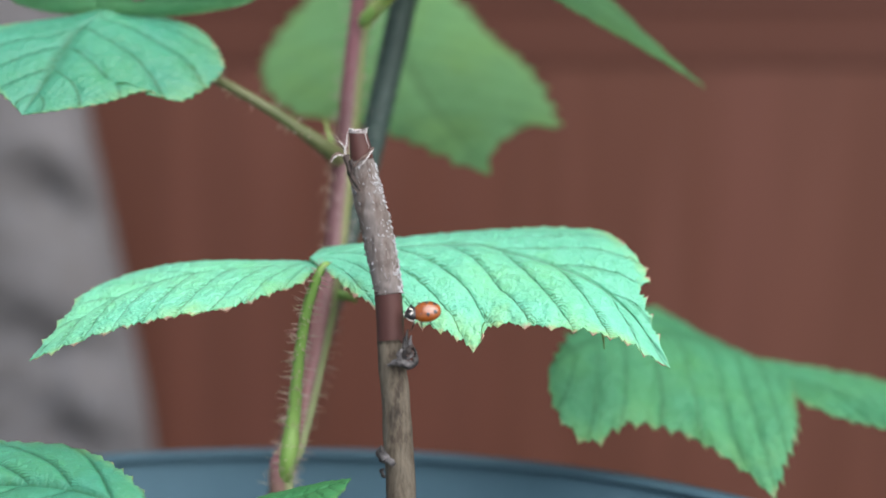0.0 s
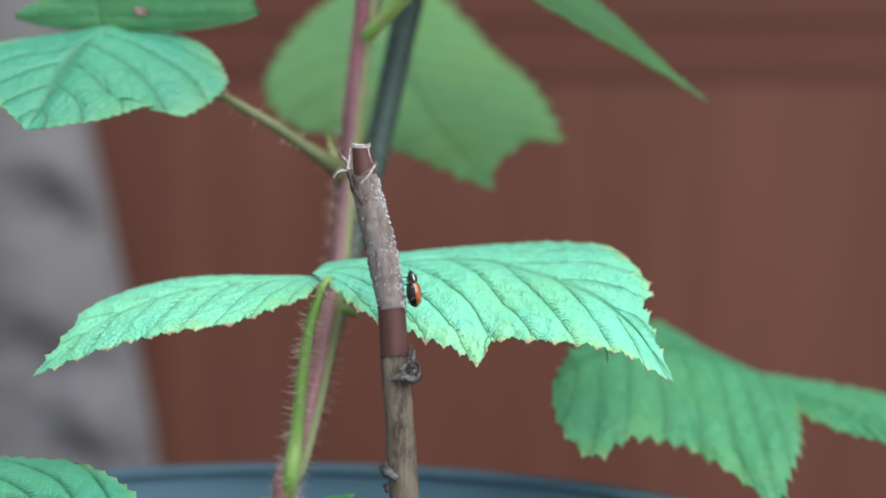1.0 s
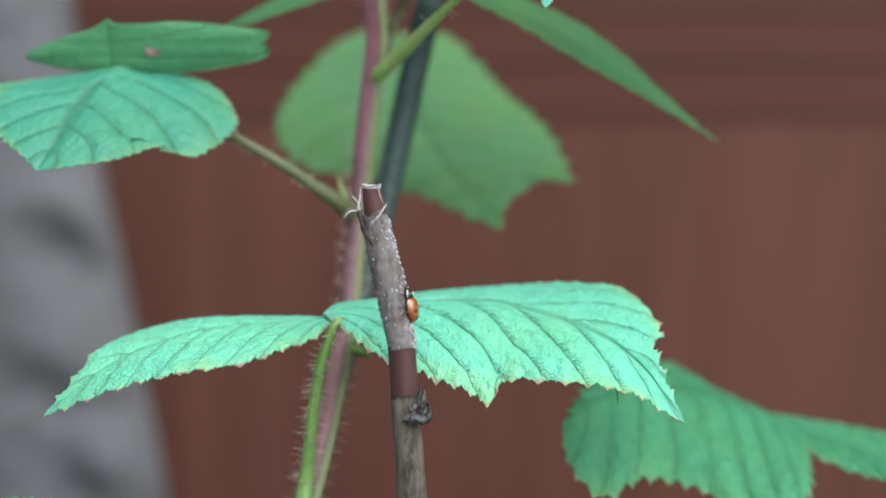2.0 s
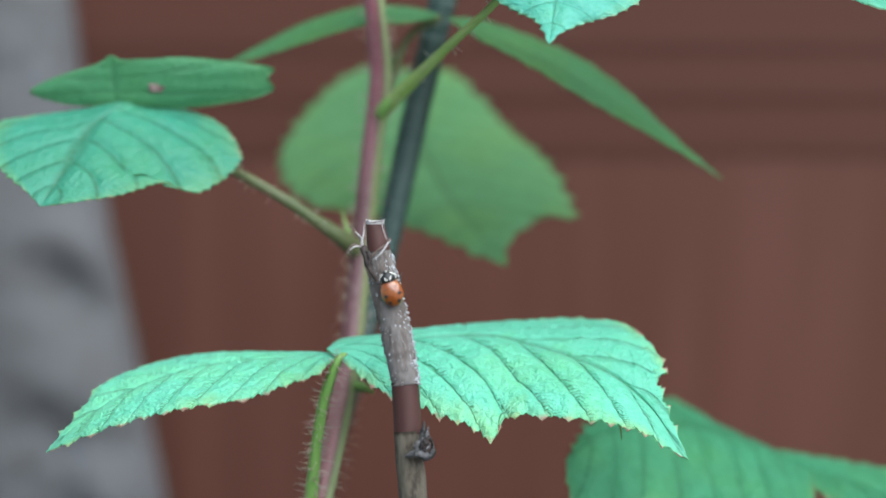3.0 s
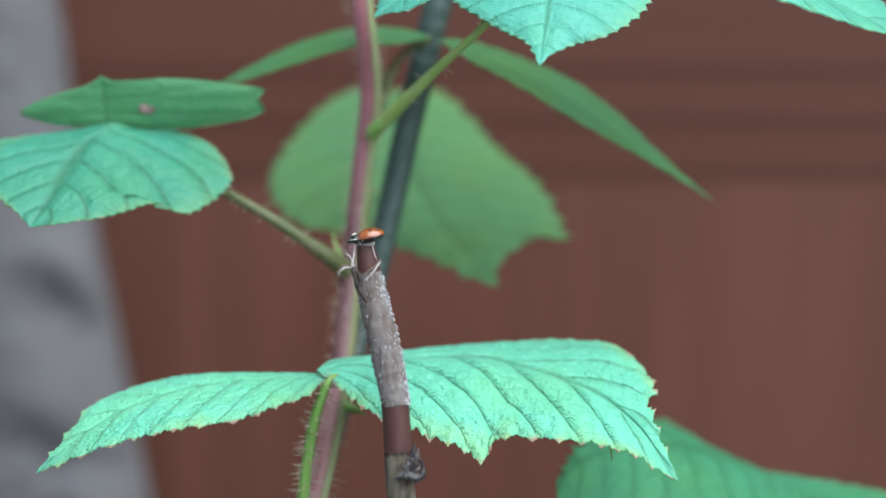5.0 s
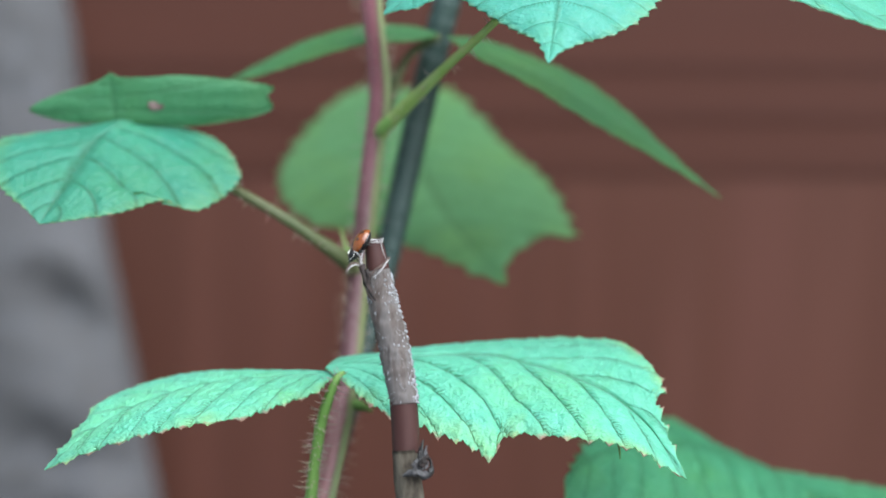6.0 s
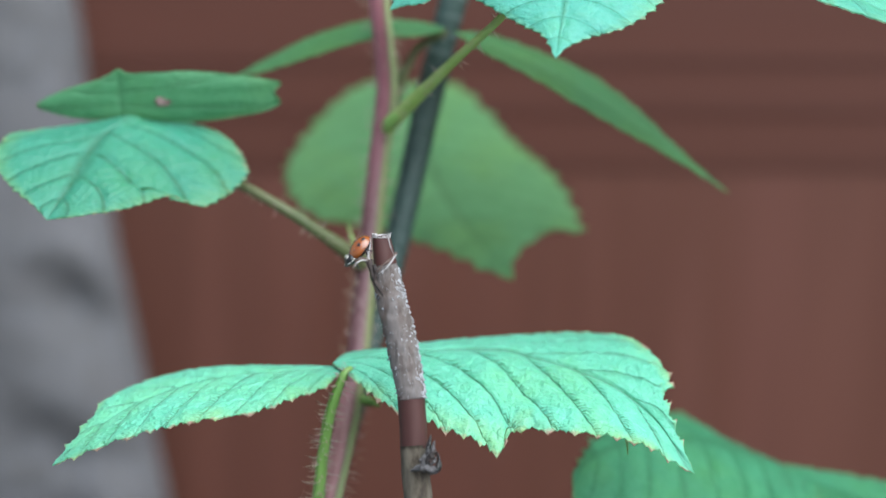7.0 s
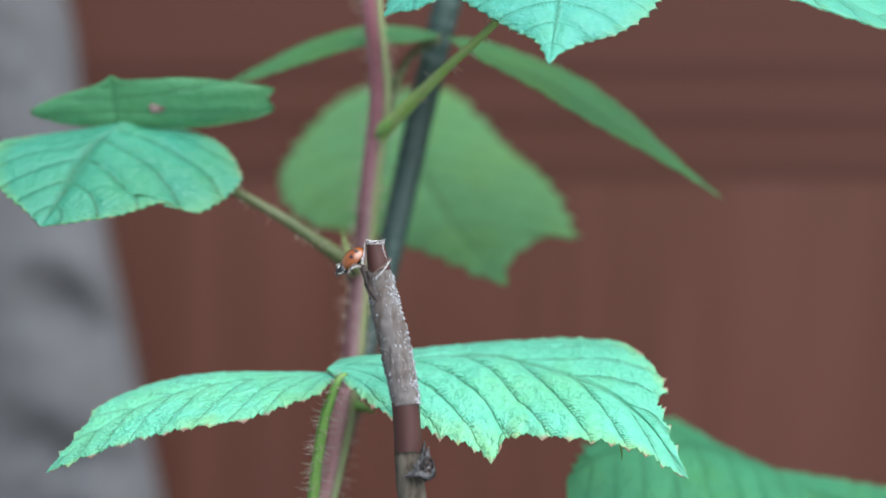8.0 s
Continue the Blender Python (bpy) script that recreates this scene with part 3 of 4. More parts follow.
# ---- the cut dead cane ----
def dead_cane():
    ob = thing("dead_cane", "cut dead raspberry cane with grey flaking bark", "plant stem")
    axis = [(-0.0163, 0.0039, 0.3823), (-0.0146, 0.0027, 0.3751), (-0.0121, 0.0004, 0.3622), (-0.0102, -0.0015, 0.3516), (-0.0101, -0.003, 0.3428), (-0.0091, -0.0049, 0.3323), (-0.0085, -0.0068, 0.3217), (-0.0079, -0.0085, 0.3121), (-0.0073, -0.0105, 0.3003)]
    way = Vector(axis[8]) - Vector(axis[7])
    foot = Vector(axis[8]) + way * ((axis[8][2] - SOIL_Z + 0.01) / -way.z)
    axis.append(tuple(foot))
    px = 0.0001084
    upper = [(-0.0156, 0.0030, 0.3768), (-0.0153, 0.0027, 0.3750), (-0.0143, 0.0017, 0.3697), (-0.0129, 0.0008, 0.3644), (-0.0120, 0.0000, 0.3601), (-0.0107, -0.0011, 0.3537), (-0.0104, -0.0015, 0.3515)]
    tube_part("peeled_tip", [(-0.0164, 0.0039, 0.3823), (-0.0160, 0.0035, 0.3799), (-0.0154, 0.0028, 0.3759)], [15.5 * px, 19 * px, 21 * px], BARE, ob, "bare maroon peeled tip", sides=24, n=20)
    tube_part("upper_bark", upper, [22 * px, 25.5 * px, 27 * px, 27.5 * px, 27.5 * px, 26 * px, 25 * px], BARK, ob, "pale grey bark with white flecks", 28, 90, 0.07)
    tube_part("bare_band", [(-0.0106, -0.0014, 0.3521), (-0.0102, -0.0022, 0.3473), (-0.01, -0.0031, 0.3422)], [24.4 * px, 24.4 * px, 24.2 * px], BARE, ob, "bare maroon band without bark", 24, 24)
    tube_part("lower_bark", [(-0.0101, -0.003, 0.3428), (-0.0097, -0.0039, 0.3377), *axis[5:]], [24.6 * px, 25.5 * px, 26.5 * px, 26.5 * px, 26.5 * px, 27 * px, 27.5 * px, 28 * px], BARK_OLD, ob,
              "brown and grey striped bark", 28, 110, 0.06, 3.0)
    # torn white fibre round the cut
    top = Vector(axis[0])
    verts, faces, m = [], [], 48
    for k in range(m):
        a = 2 * math.pi * k / m
        rise = 0.0001 + 0.0003 * abs(math.cos(a)) ** 1.5 + 0.0004 * max(0.0, noise.noise(Vector((math.cos(a) * 2.2, math.sin(a) * 2.2, 2.0)))) + 0.0003 * noise.noise(Vector((math.cos(a) * 9, math.sin(a) * 9, 5)))
        for r, h in ((16.2, -0.0004), (16.8, rise), (15.2, rise - 0.0002), (14.4, -0.0006)):
            verts.append(top + Vector((r * px * math.cos(a), r * px * math.sin(a), h)))
    for k in range(m):
        j = (k + 1) % m
        for c in range(4):
            d = (c + 1) % 4
            faces.append((k * 4 + c, j * 4 + c, j * 4 + d, k * 4 + d))
    finish("torn_edge", mesh_from("torn_edge", verts, faces), PITH, ob, "jagged white torn edge", False)
    bm = bmesh.new()
    bmesh.ops.create_circle(bm, cap_ends=True, segments=20, radius=15 * px, matrix=Matrix.Translation(top - Vector((0, 0, 0.00012))))
    part("cut_face", bm, PITH, ob, "pale cut end")
    # curled strips of bark that have come loose
    for path, wide, material in (
            ([(-0.0184, 0.0012, 0.3772), (-0.0189, 0.0010, 0.3794), (-0.0201, 0.0012, 0.3811), (-0.0215, 0.0020, 0.3820)], 0.00032, FIBRE),
            ([(-0.0185, 0.0008, 0.3775), (-0.0188, 0.0006, 0.3795), (-0.0193, 0.0006, 0.3802), (-0.0200, 0.0008, 0.3808)], 0.00032, PITH),
            ([(-0.0182, 0.0008, 0.3772), (-0.0188, 0.0004, 0.3784), (-0.0184, 0.0010, 0.3805), (-0.0183, 0.0018, 0.3825)], 0.00020, PITH),
            ([(-0.0185, 0.0002, 0.3778), (-0.0198, -0.0002, 0.3784), (-0.0209, -0.0004, 0.3780), (-0.0217, -0.0006, 0.3766)], 0.00034, FIBRE),
            ([(-0.0189, -0.0002, 0.3781), (-0.0200, -0.0006, 0.3782), (-0.0209, -0.0008, 0.3776), (-0.0213, -0.0010, 0.3769)], 0.00018, PITH),
            ([(-0.0187, -0.0002, 0.3782), (-0.0200, -0.0002, 0.3787), (-0.0211, -0.0004, 0.3782)], 0.00014, FIBRE),
            ([(-0.0185, 0.0004, 0.3780), (-0.0181, -0.0004, 0.3764), (-0.0174, -0.0009, 0.3743), (-0.0158, -0.0013, 0.3715)], 0.00075, BARK_DARK),
            ([(-0.0177, -0.0004, 0.3773), (-0.0172, -0.0008, 0.3760), (-0.0174, -0.0012, 0.3743), (-0.0164, -0.0015, 0.3724)], 0.00060, BARK_DARK),
            ([(-0.0181, 0.0002, 0.3767), (-0.0180, -0.0006, 0.3744), (-0.0172, -0.0010, 0.3725), (-0.0162, -0.0013, 0.3711)], 0.00026, FIBRE),
            ([(-0.0133, 0.0008, 0.3795), (-0.0144, -0.0004, 0.3783), (-0.0159, -0.0010, 0.3773), (-0.0171, -0.0012, 0.3760)], 0.00034, FIBRE),
            ([(-0.0134, 0.0006, 0.3793), (-0.0142, -0.0006, 0.3781), (-0.0155, -0.0012, 0.3765), (-0.0168, -0.0013, 0.3757)], 0.00019, PITH),
            ([(-0.0149, 0.0016, 0.3822), (-0.0145, 0.0012, 0.3807), (-0.0139, 0.0008, 0.3792)], 0.00013, PITH),
            ([(-0.0155, 0.0018, 0.3822), (-0.0149, 0.0016, 0.3826), (-0.0143, 0.0016, 0.3833)], 0.00019, PITH)):
        tube_part("bark_strip", path, [wide * 0.9, wide * 0.7, wide * 0.6, wide * 0.2], material, ob, sides=7, n=24, rough=0.7, seed=wide * 9000)
    # little white flecks that stand off the bark
    rng = random.Random(23)
    path = spline(upper, 200)
    along = unit(np.gradient(path, axis=0))
    verts, faces = [], []
    for _ in range(440):
        i = rng.randrange(6, 199)
        a = rng.gauss(-0.2, 0.42) if rng.random() < 0.64 else rng.uniform(-math.pi - 0.3, 0)
        way = np.array([math.cos(a), math.sin(a), 0.0])
        way = unit(way - along[i] * way.dot(along[i]))
        side = np.cross(along[i], way)
        root = path[i] + way * np.interp(i, (0, 40, 120, 199), (0.0022, 0.00262, 0.0027, 0.0025))
        size, tall = rng.uniform(0.00005, 0.00012) * rng.uniform(0.6, 1.3), rng.uniform(0.00025, 0.0009)
        base = len(verts)
        verts += [root + side * size, root + along[i] * size * 4.5, root - side * size, root - along[i] * size * 4.5, root + way * tall * 0.8 + along[i] * tall * 0.7]
        faces += [(base + k, base + (k + 1) % 4, base + 4) for k in range(4)]
    tagged(finish("flecking", mesh_from("flecking", verts, faces), FLECK, ob, "small white flecks on bark"), kind="stuff")
    # dead buds at the nodes
    for name, path, radii, cover in (
            ("bud_scar", [(-0.0105, -0.0075, 0.3388), (-0.0088, -0.0082, 0.3395), (-0.0069, -0.0078, 0.3391), (-0.0056, -0.0066, 0.3385)], [0.0003, 0.0006, 0.0008, 0.0005], SCAR),
            ("bud_scar", [(-0.0082, -0.0080, 0.3397), (-0.0083, -0.0080, 0.3410), (-0.0078, -0.0078, 0.3421)], [0.0006, 0.0005, 0.0002], SCAR),
            ("dead_bud", [(-0.0073, -0.0076, 0.3392), (-0.0074, -0.0072, 0.3415), (-0.0071, -0.0068, 0.3436), (-0.0067, -0.0064, 0.3456)], [0.0006, 0.00055, 0.0005, 0.0001], KNOB),
            ("bud_scale", [(-0.0067, -0.0070, 0.3417), (-0.0063, -0.0068, 0.3432), (-0.0060, -0.0066, 0.3445)], [0.0005, 0.0004, 0.0001], SCAR),
            ("dead_bud", [(-0.0067, -0.0074, 0.3387), (-0.0055, -0.0068, 0.3392), (-0.0051, -0.0064, 0.3407), (-0.0055, -0.0064, 0.3420)], [0.0007, 0.0006, 0.00032, 0.0002], KNOB),
            ("dead_bud", [(-0.0069, -0.0076, 0.3407), (-0.0063, -0.0074, 0.3421), (-0.0057, -0.0070, 0.3424)], [0.0006, 0.0006, 0.0004], BARK_DARK),
            ("bud_scale", [(-0.0067, -0.0076, 0.3401), (-0.0060, -0.0076, 0.3407), (-0.0057, -0.0074, 0.3415)], [0.0004, 0.0003, 0.0002], SCAR),
            ("bud_scar", [(-0.0092, -0.0125, 0.3207), (-0.0103, -0.0118, 0.3213), (-0.0116, -0.0108, 0.3221), (-0.0125, -0.0100, 0.3227)], [0.0004, 0.0008, 0.0009, 0.0006], SCAR),
            ("dead_bud", [(-0.0109, -0.0118, 0.3213), (-0.0119, -0.0112, 0.3219), (-0.0125, -0.0106, 0.3227)], [0.0007, 0.0007, 0.0005], KNOB),
            ("dead_bud", [(-0.0114, -0.0112, 0.3223), (-0.0116, -0.0108, 0.3232), (-0.0118, -0.0104, 0.3239)], [0.0006, 0.0005, 0.0002], KNOB),
            ("dead_bud", [(-0.0116, -0.0118, 0.3197), (-0.0116, -0.0118, 0.3188), (-0.0110, -0.0118, 0.3180)], [0.0004, 0.0004, 0.0003], KNOB)):
        tube_part(name, path, radii, cover, ob, sides=12, n=24, rough=0.75, seed=path[0][0] * 900)


# ---- the raspberry plant ----
def raspberry_plant():
    plant = thing("raspberry_plant", "green raspberry plant with bristly pink stem and toothed leaves", "plant")
    stem = [(-0.0304, 0.0226, 0.3152), (-0.0258, 0.0299, 0.3336), (-0.0231, 0.0406, 0.3482), (-0.0211, 0.0522, 0.3679), (-0.0188, 0.0603, 0.3911), (-0.0169, 0.061, 0.4067), (-0.0184, 0.0575, 0.4259), (-0.0191, 0.0578, 0.4437)]
    low = Vector(stem[0]) + Vector((-0.0085, 0.0, -1.0)) * (stem[0][2] - SOIL_Z + 0.01)
    stem = [(low.x, low.y, low.z), (-0.033, 0.02, 0.3064), *stem]
    radii = [0.0027, 0.0026, 0.0025, 0.0024, 0.0024, 0.0023, 0.0023, 0.0022, 0.0022]
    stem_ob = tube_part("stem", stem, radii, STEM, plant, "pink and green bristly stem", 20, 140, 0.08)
    hairs("bristles", stem, radii, 1500, 0.0034, stem_ob, 3, thick=0.00004)

    def stalk(path, radii, bristles=60, seed=1, label="olive bristly leaf stalk", length=0.0022, material=None):
        ob = tube_part("leaf_stalk", path, radii, material or STALK_RED, plant, label, 14, 60, 0.06)
        if bristles:
            hairs("bristles", path, radii, bristles, length, ob, seed)
        return ob

    # the leaf beside the cane: two leaflets spread to either side
    own = stalk([(-0.0324, 0.0202, 0.3078), (-0.0314, 0.0182, 0.3134), (-0.0303, 0.0197, 0.3218), (-0.0287, 0.0181, 0.3362), (-0.027, 0.0178, 0.3455), (-0.0243, 0.0175, 0.3527), (-0.0228, 0.0184, 0.3536)], [0.0016, 0.0018, 0.0014, 0.0012, 0.0011, 0.0011, 0.0007], 330, 8, "green bristly leaf stalk", 0.0030, STALK)
    leaflet(own, [(-0.0242, 0.0207, 0.3537), (-0.0378, 0.0201, 0.3529), (-0.0512, 0.0184, 0.3516), (-0.0632, 0.0143, 0.3483), (-0.0729, 0.0105, 0.3431), (-0.0811, 0.0066, 0.3367)],
            [(-0.0301, 0.0237, 0.3535), (-0.0407, 0.0278, 0.3526), (-0.0511, 0.0292, 0.3521), (-0.0613, 0.0275, 0.3507), (-0.0688, 0.0229, 0.3487), (-0.0725, 0.0184, 0.3472), (-0.0755, 0.0134, 0.3434)],
            [(-0.0281, 0.0119, 0.3511), (-0.0336, 0.0074, 0.3498), (-0.0422, 0.0042, 0.3474), (-0.053, 0.0025, 0.3461), (-0.0618, 0.0022, 0.3441), (-0.0696, 0.0032, 0.3416), (-0.076, 0.0048, 0.3389)],
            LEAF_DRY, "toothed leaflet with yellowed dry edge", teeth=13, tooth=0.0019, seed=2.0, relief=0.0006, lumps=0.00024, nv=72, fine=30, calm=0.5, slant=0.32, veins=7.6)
    leaflet(own, [(-0.0267, 0.0197, 0.3548), (-0.0164, 0.0235, 0.356), (-0.005, 0.0253, 0.3566), (0.007, 0.0248, 0.3568), (0.0149, 0.0217, 0.3553), (0.0227, 0.0186, 0.3533), (0.0304, 0.0153, 0.3502), (0.0369, 0.0119, 0.3451), (0.0412, 0.0088, 0.3397), (0.0446, 0.0063, 0.3352)],
            [(-0.0239, 0.0269, 0.3556), (-0.0166, 0.0312, 0.3556), (-0.0074, 0.0342, 0.3564), (0.0088, 0.0358, 0.3575), (0.0251, 0.0346, 0.3585), (0.0341, 0.0302, 0.3578), (0.0385, 0.024, 0.3548), (0.0403, 0.0205, 0.3526), (0.0411, 0.0176, 0.3503), (0.0391, 0.0178, 0.3514), (0.0397, 0.0152, 0.3485), (0.0406, 0.0126, 0.3452), (0.0425, 0.0093, 0.3402)],
            [(-0.0199, 0.0133, 0.3506), (-0.016, 0.0086, 0.3485), (-0.007, 0.0052, 0.3452), (0.0007, 0.002, 0.3431), (0.0063, 0.0001, 0.3406), (0.009, 0.0036, 0.3441), (0.016, 0.0022, 0.3445), (0.0225, 0.0015, 0.3441), (0.0291, 0.002, 0.3431), (0.0358, 0.003, 0.341), (0.0404, 0.0046, 0.3378)],
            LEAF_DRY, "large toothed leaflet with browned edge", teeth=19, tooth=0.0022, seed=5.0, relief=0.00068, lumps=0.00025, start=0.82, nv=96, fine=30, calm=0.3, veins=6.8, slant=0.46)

    for path, radii in (([(-0.0226, 0.0509, 0.3722), (-0.0241, 0.0525, 0.3754), (-0.0252, 0.0541, 0.3788)], [0.0006, 0.0004, 0.0001]),
                        ([(-0.0225, 0.0378, 0.3439), (-0.0201, 0.0357, 0.3438), (-0.0178, 0.0355, 0.3427)], [0.0010, 0.0011, 0.0003])):
        tube_part("bract", path, radii, STALK, plant, "small green bract", 10, 16)
    tube_part("dry_thread", [(0.0315, 0.0120, 0.3410), (0.0318, 0.0120, 0.3394), (0.0319, 0.0120, 0.3378)], [0.00022, 0.0002, 0.00008], STALK_OLIVE, own, "dry yellowish thread", 6, 8)

    # the leaf high beside the stone pier
    own = stalk([(-0.022, 0.0516, 0.3707), (-0.0264, 0.0463, 0.3747), (-0.0357, 0.0444, 0.3814), (-0.0464, 0.0474, 0.3871), (-0.0602, 0.0554, 0.3922), (-0.0711, 0.0577, 0.3992)], [0.0022, 0.0013, 0.0011, 0.001, 0.001, 0.0009], 70, 9)
    leaflet(own, [(-0.0706, 0.0468, 0.4021), (-0.077, 0.0399, 0.3962), (-0.0802, 0.0309, 0.3893), (-0.084, 0.024, 0.383)],
            [(-0.0794, 0.0485, 0.4004), (-0.0873, 0.0463, 0.3994), (-0.0948, 0.042, 0.3983), (-0.0963, 0.0353, 0.3934), (-0.0915, 0.0287, 0.3889), (-0.087, 0.0253, 0.3859)],
            [(-0.0622, 0.0527, 0.4008), (-0.0519, 0.0505, 0.3981), (-0.046, 0.0438, 0.3932), (-0.0456, 0.0383, 0.3894), (-0.0527, 0.0305, 0.3849), (-0.0597, 0.0297, 0.3869), (-0.0684, 0.0264, 0.3849), (-0.0772, 0.0241, 0.3838)],
            None, "broad green leaflet, softly toothed", teeth=15, tooth=0.0009, seed=7.0, relief=0.0009, lumps=0.00018, bulge=0.03, veins=4.6, slant=0.68, start=0.3, calm=0.5, nv=40, fine=18)
    leaflet(own, [(-0.0719, 0.0487, 0.4014), (-0.0723, 0.0482, 0.4054), (-0.0726, 0.0475, 0.4118)],
            [(-0.0794, 0.0487, 0.4011), (-0.0859, 0.0485, 0.4023), (-0.0897, 0.0482, 0.4042), (-0.0839, 0.0479, 0.4073), (-0.0773, 0.0477, 0.4093), (-0.0746, 0.0476, 0.4104)],
            [(-0.0582, 0.0489, 0.4005), (-0.0475, 0.0489, 0.4017), (-0.0416, 0.0488, 0.403), (-0.0387, 0.0486, 0.4046), (-0.0399, 0.0483, 0.4069), (-0.0387, 0.0481, 0.4089), (-0.045, 0.0478, 0.4102), (-0.0579, 0.0476, 0.4113), (-0.0685, 0.0476, 0.4104)],
            LEAF_SHADE, "shaded green leaflet with a dry hole", teeth=9, tooth=0.0008, seed=9.0, relief=0.00008, lumps=0.00008, veins=4.0, up=(0, -1.0, 0.4), bulge=0.03)
    bm = bmesh.new()
    bmesh.ops.create_icosphere(bm, subdivisions=3, radius=0.0013)
    for v in bm.verts:
        a = math.atan2(v.co.z, v.co.x)
        v.co *= 1 + 0.45 * noise.noise(Vector((math.cos(a) * 1.6, math.sin(a) * 1.6, 4.0)))
        v.co.y *= 0.16
        v.co.x *= 1.3
    bmesh.ops.translate(bm, verts=bm.verts, vec=(-0.0633, 0.0475, 0.4051))
    part("dry_spot", bm, SPOT, own, "brown dry spot")

    # the big leaf behind, turned away
    own = stalk([(-0.0166, 0.0595, 0.4103), (-0.0164, 0.0929, 0.4114), (-0.0161, 0.1321, 0.4031)], [0.001, 0.0009, 0.0009], 0)
    leaflet(own, [(-0.0161, 0.1348, 0.4026), (-0.0111, 0.1206, 0.3917), (-0.0029, 0.0998, 0.3766), (0.0104, 0.0796, 0.3628)],
            [(-0.0244, 0.1351, 0.4029), (-0.0336, 0.1272, 0.3969), (-0.0413, 0.1139, 0.387), (-0.0412, 0.1042, 0.38), (-0.034, 0.0966, 0.3746), (-0.0223, 0.0942, 0.3728), (-0.008, 0.089, 0.3692), (0.0035, 0.0828, 0.3649)],
            [(-0.0031, 0.1349, 0.4026), (0.0037, 0.1288, 0.3978), (0.0117, 0.1184, 0.3899), (0.0201, 0.1096, 0.3834), (0.0242, 0.1016, 0.3777), (0.0262, 0.0933, 0.3719), (0.0209, 0.0941, 0.3725), (0.0144, 0.09, 0.3697), (0.0109, 0.0855, 0.3667)],
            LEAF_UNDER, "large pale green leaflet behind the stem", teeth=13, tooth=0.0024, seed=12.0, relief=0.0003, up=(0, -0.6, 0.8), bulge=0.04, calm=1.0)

    # the arching pair above it
    own = stalk([(-0.0163, 0.0614, 0.3999), (-0.0139, 0.0643, 0.4076), (-0.0106, 0.0662, 0.4148), (-0.004, 0.0667, 0.4186)], [0.001, 0.0009, 0.0008, 0.0008], 20, 4)
    leaflet(own, [(-0.004, 0.0668, 0.419), (-0.0149, 0.0676, 0.4193), (-0.0222, 0.0684, 0.4185), (-0.0345, 0.0696, 0.4148), (-0.0504, 0.0704, 0.4087)],
            [(-0.0101, 0.0724, 0.4205), (-0.0212, 0.0741, 0.4207), (-0.0324, 0.0754, 0.4177), (-0.0435, 0.0746, 0.4124)], [(-0.0099, 0.0611, 0.4179), (-0.0208, 0.0609, 0.4172), (-0.0317, 0.0622, 0.414), (-0.0429, 0.0662, 0.4102)],
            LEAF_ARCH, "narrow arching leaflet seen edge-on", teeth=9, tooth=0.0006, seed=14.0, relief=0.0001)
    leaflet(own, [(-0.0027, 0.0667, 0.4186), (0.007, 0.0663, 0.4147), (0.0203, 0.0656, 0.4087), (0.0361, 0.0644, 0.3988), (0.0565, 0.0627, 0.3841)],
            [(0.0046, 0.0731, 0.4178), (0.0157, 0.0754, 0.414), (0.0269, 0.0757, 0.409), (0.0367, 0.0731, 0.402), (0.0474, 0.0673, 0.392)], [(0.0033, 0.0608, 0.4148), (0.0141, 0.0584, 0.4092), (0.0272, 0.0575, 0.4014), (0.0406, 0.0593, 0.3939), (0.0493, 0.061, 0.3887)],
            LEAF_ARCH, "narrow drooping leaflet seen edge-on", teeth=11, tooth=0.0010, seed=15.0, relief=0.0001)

    # the young leaf at the top
    own = stalk([(-0.0166, 0.0569, 0.3987), (-0.0121, 0.0486, 0.4039), (-0.0026, 0.0358, 0.4139), (0.007, 0.0231, 0.4235), (0.0154, 0.0265, 0.4336), (0.02, 0.0318, 0.4425)], [0.0015, 0.0014, 0.0010, 0.0008, 0.0008, 0.0008], 60, 6, "olive bristly leaf stalk", 0.0024, STALK_OLIVE)
    tube_part("side_bud", [(-0.0174, 0.0545, 0.3985), (-0.0162, 0.0525, 0.4000), (-0.0147, 0.0510, 0.4016), (-0.0130, 0.0500, 0.4029)], [0.0006, 0.0014, 0.0012, 0.0003], STALK, plant, "swollen green bud at the leaf joint", 12, 20)
    leaflet(own, [(0.0199, 0.0297, 0.4419), (0.0197, 0.0162, 0.4317), (0.0183, 0.007, 0.4233), (0.0168, 0.0001, 0.4166)],
            [(0.011, 0.0316, 0.4414), (0.0025, 0.0267, 0.4359), (0.0006, 0.0197, 0.4288), (0.0052, 0.0132, 0.4254), (0.01, 0.0089, 0.4227), (0.0146, 0.0046, 0.4206)],
            [(0.0313, 0.0317, 0.4414), (0.0399, 0.0249, 0.4348), (0.0383, 0.0158, 0.4273), (0.0312, 0.009, 0.4223), (0.024, 0.0057, 0.4203), (0.0195, 0.0024, 0.4188)],
            LEAF_YOUNG, "bright young leaflet with fine teeth", teeth=15, tooth=0.0014, seed=17.0, relief=0.0005, lumps=0.00015, veins=7.0)
    leaflet(own, [(0.0155, 0.0313, 0.4391), (0.0031, 0.0326, 0.4346), (-0.0071, 0.0298, 0.4297), (-0.0151, 0.0251, 0.4248)],
            [(0.009, 0.0457, 0.4413), (-0.0026, 0.047, 0.4367), (-0.013, 0.0399, 0.43)], [(0.0086, 0.0224, 0.4337), (-0.0003, 0.0199, 0.4305), (-0.0075, 0.0193, 0.4266), (-0.012, 0.0222, 0.4258)],
            LEAF_YOUNG, "bright young leaflet with fine teeth", teeth=9, tooth=0.0014, seed=18.0, relief=0.0004, veins=7.0)
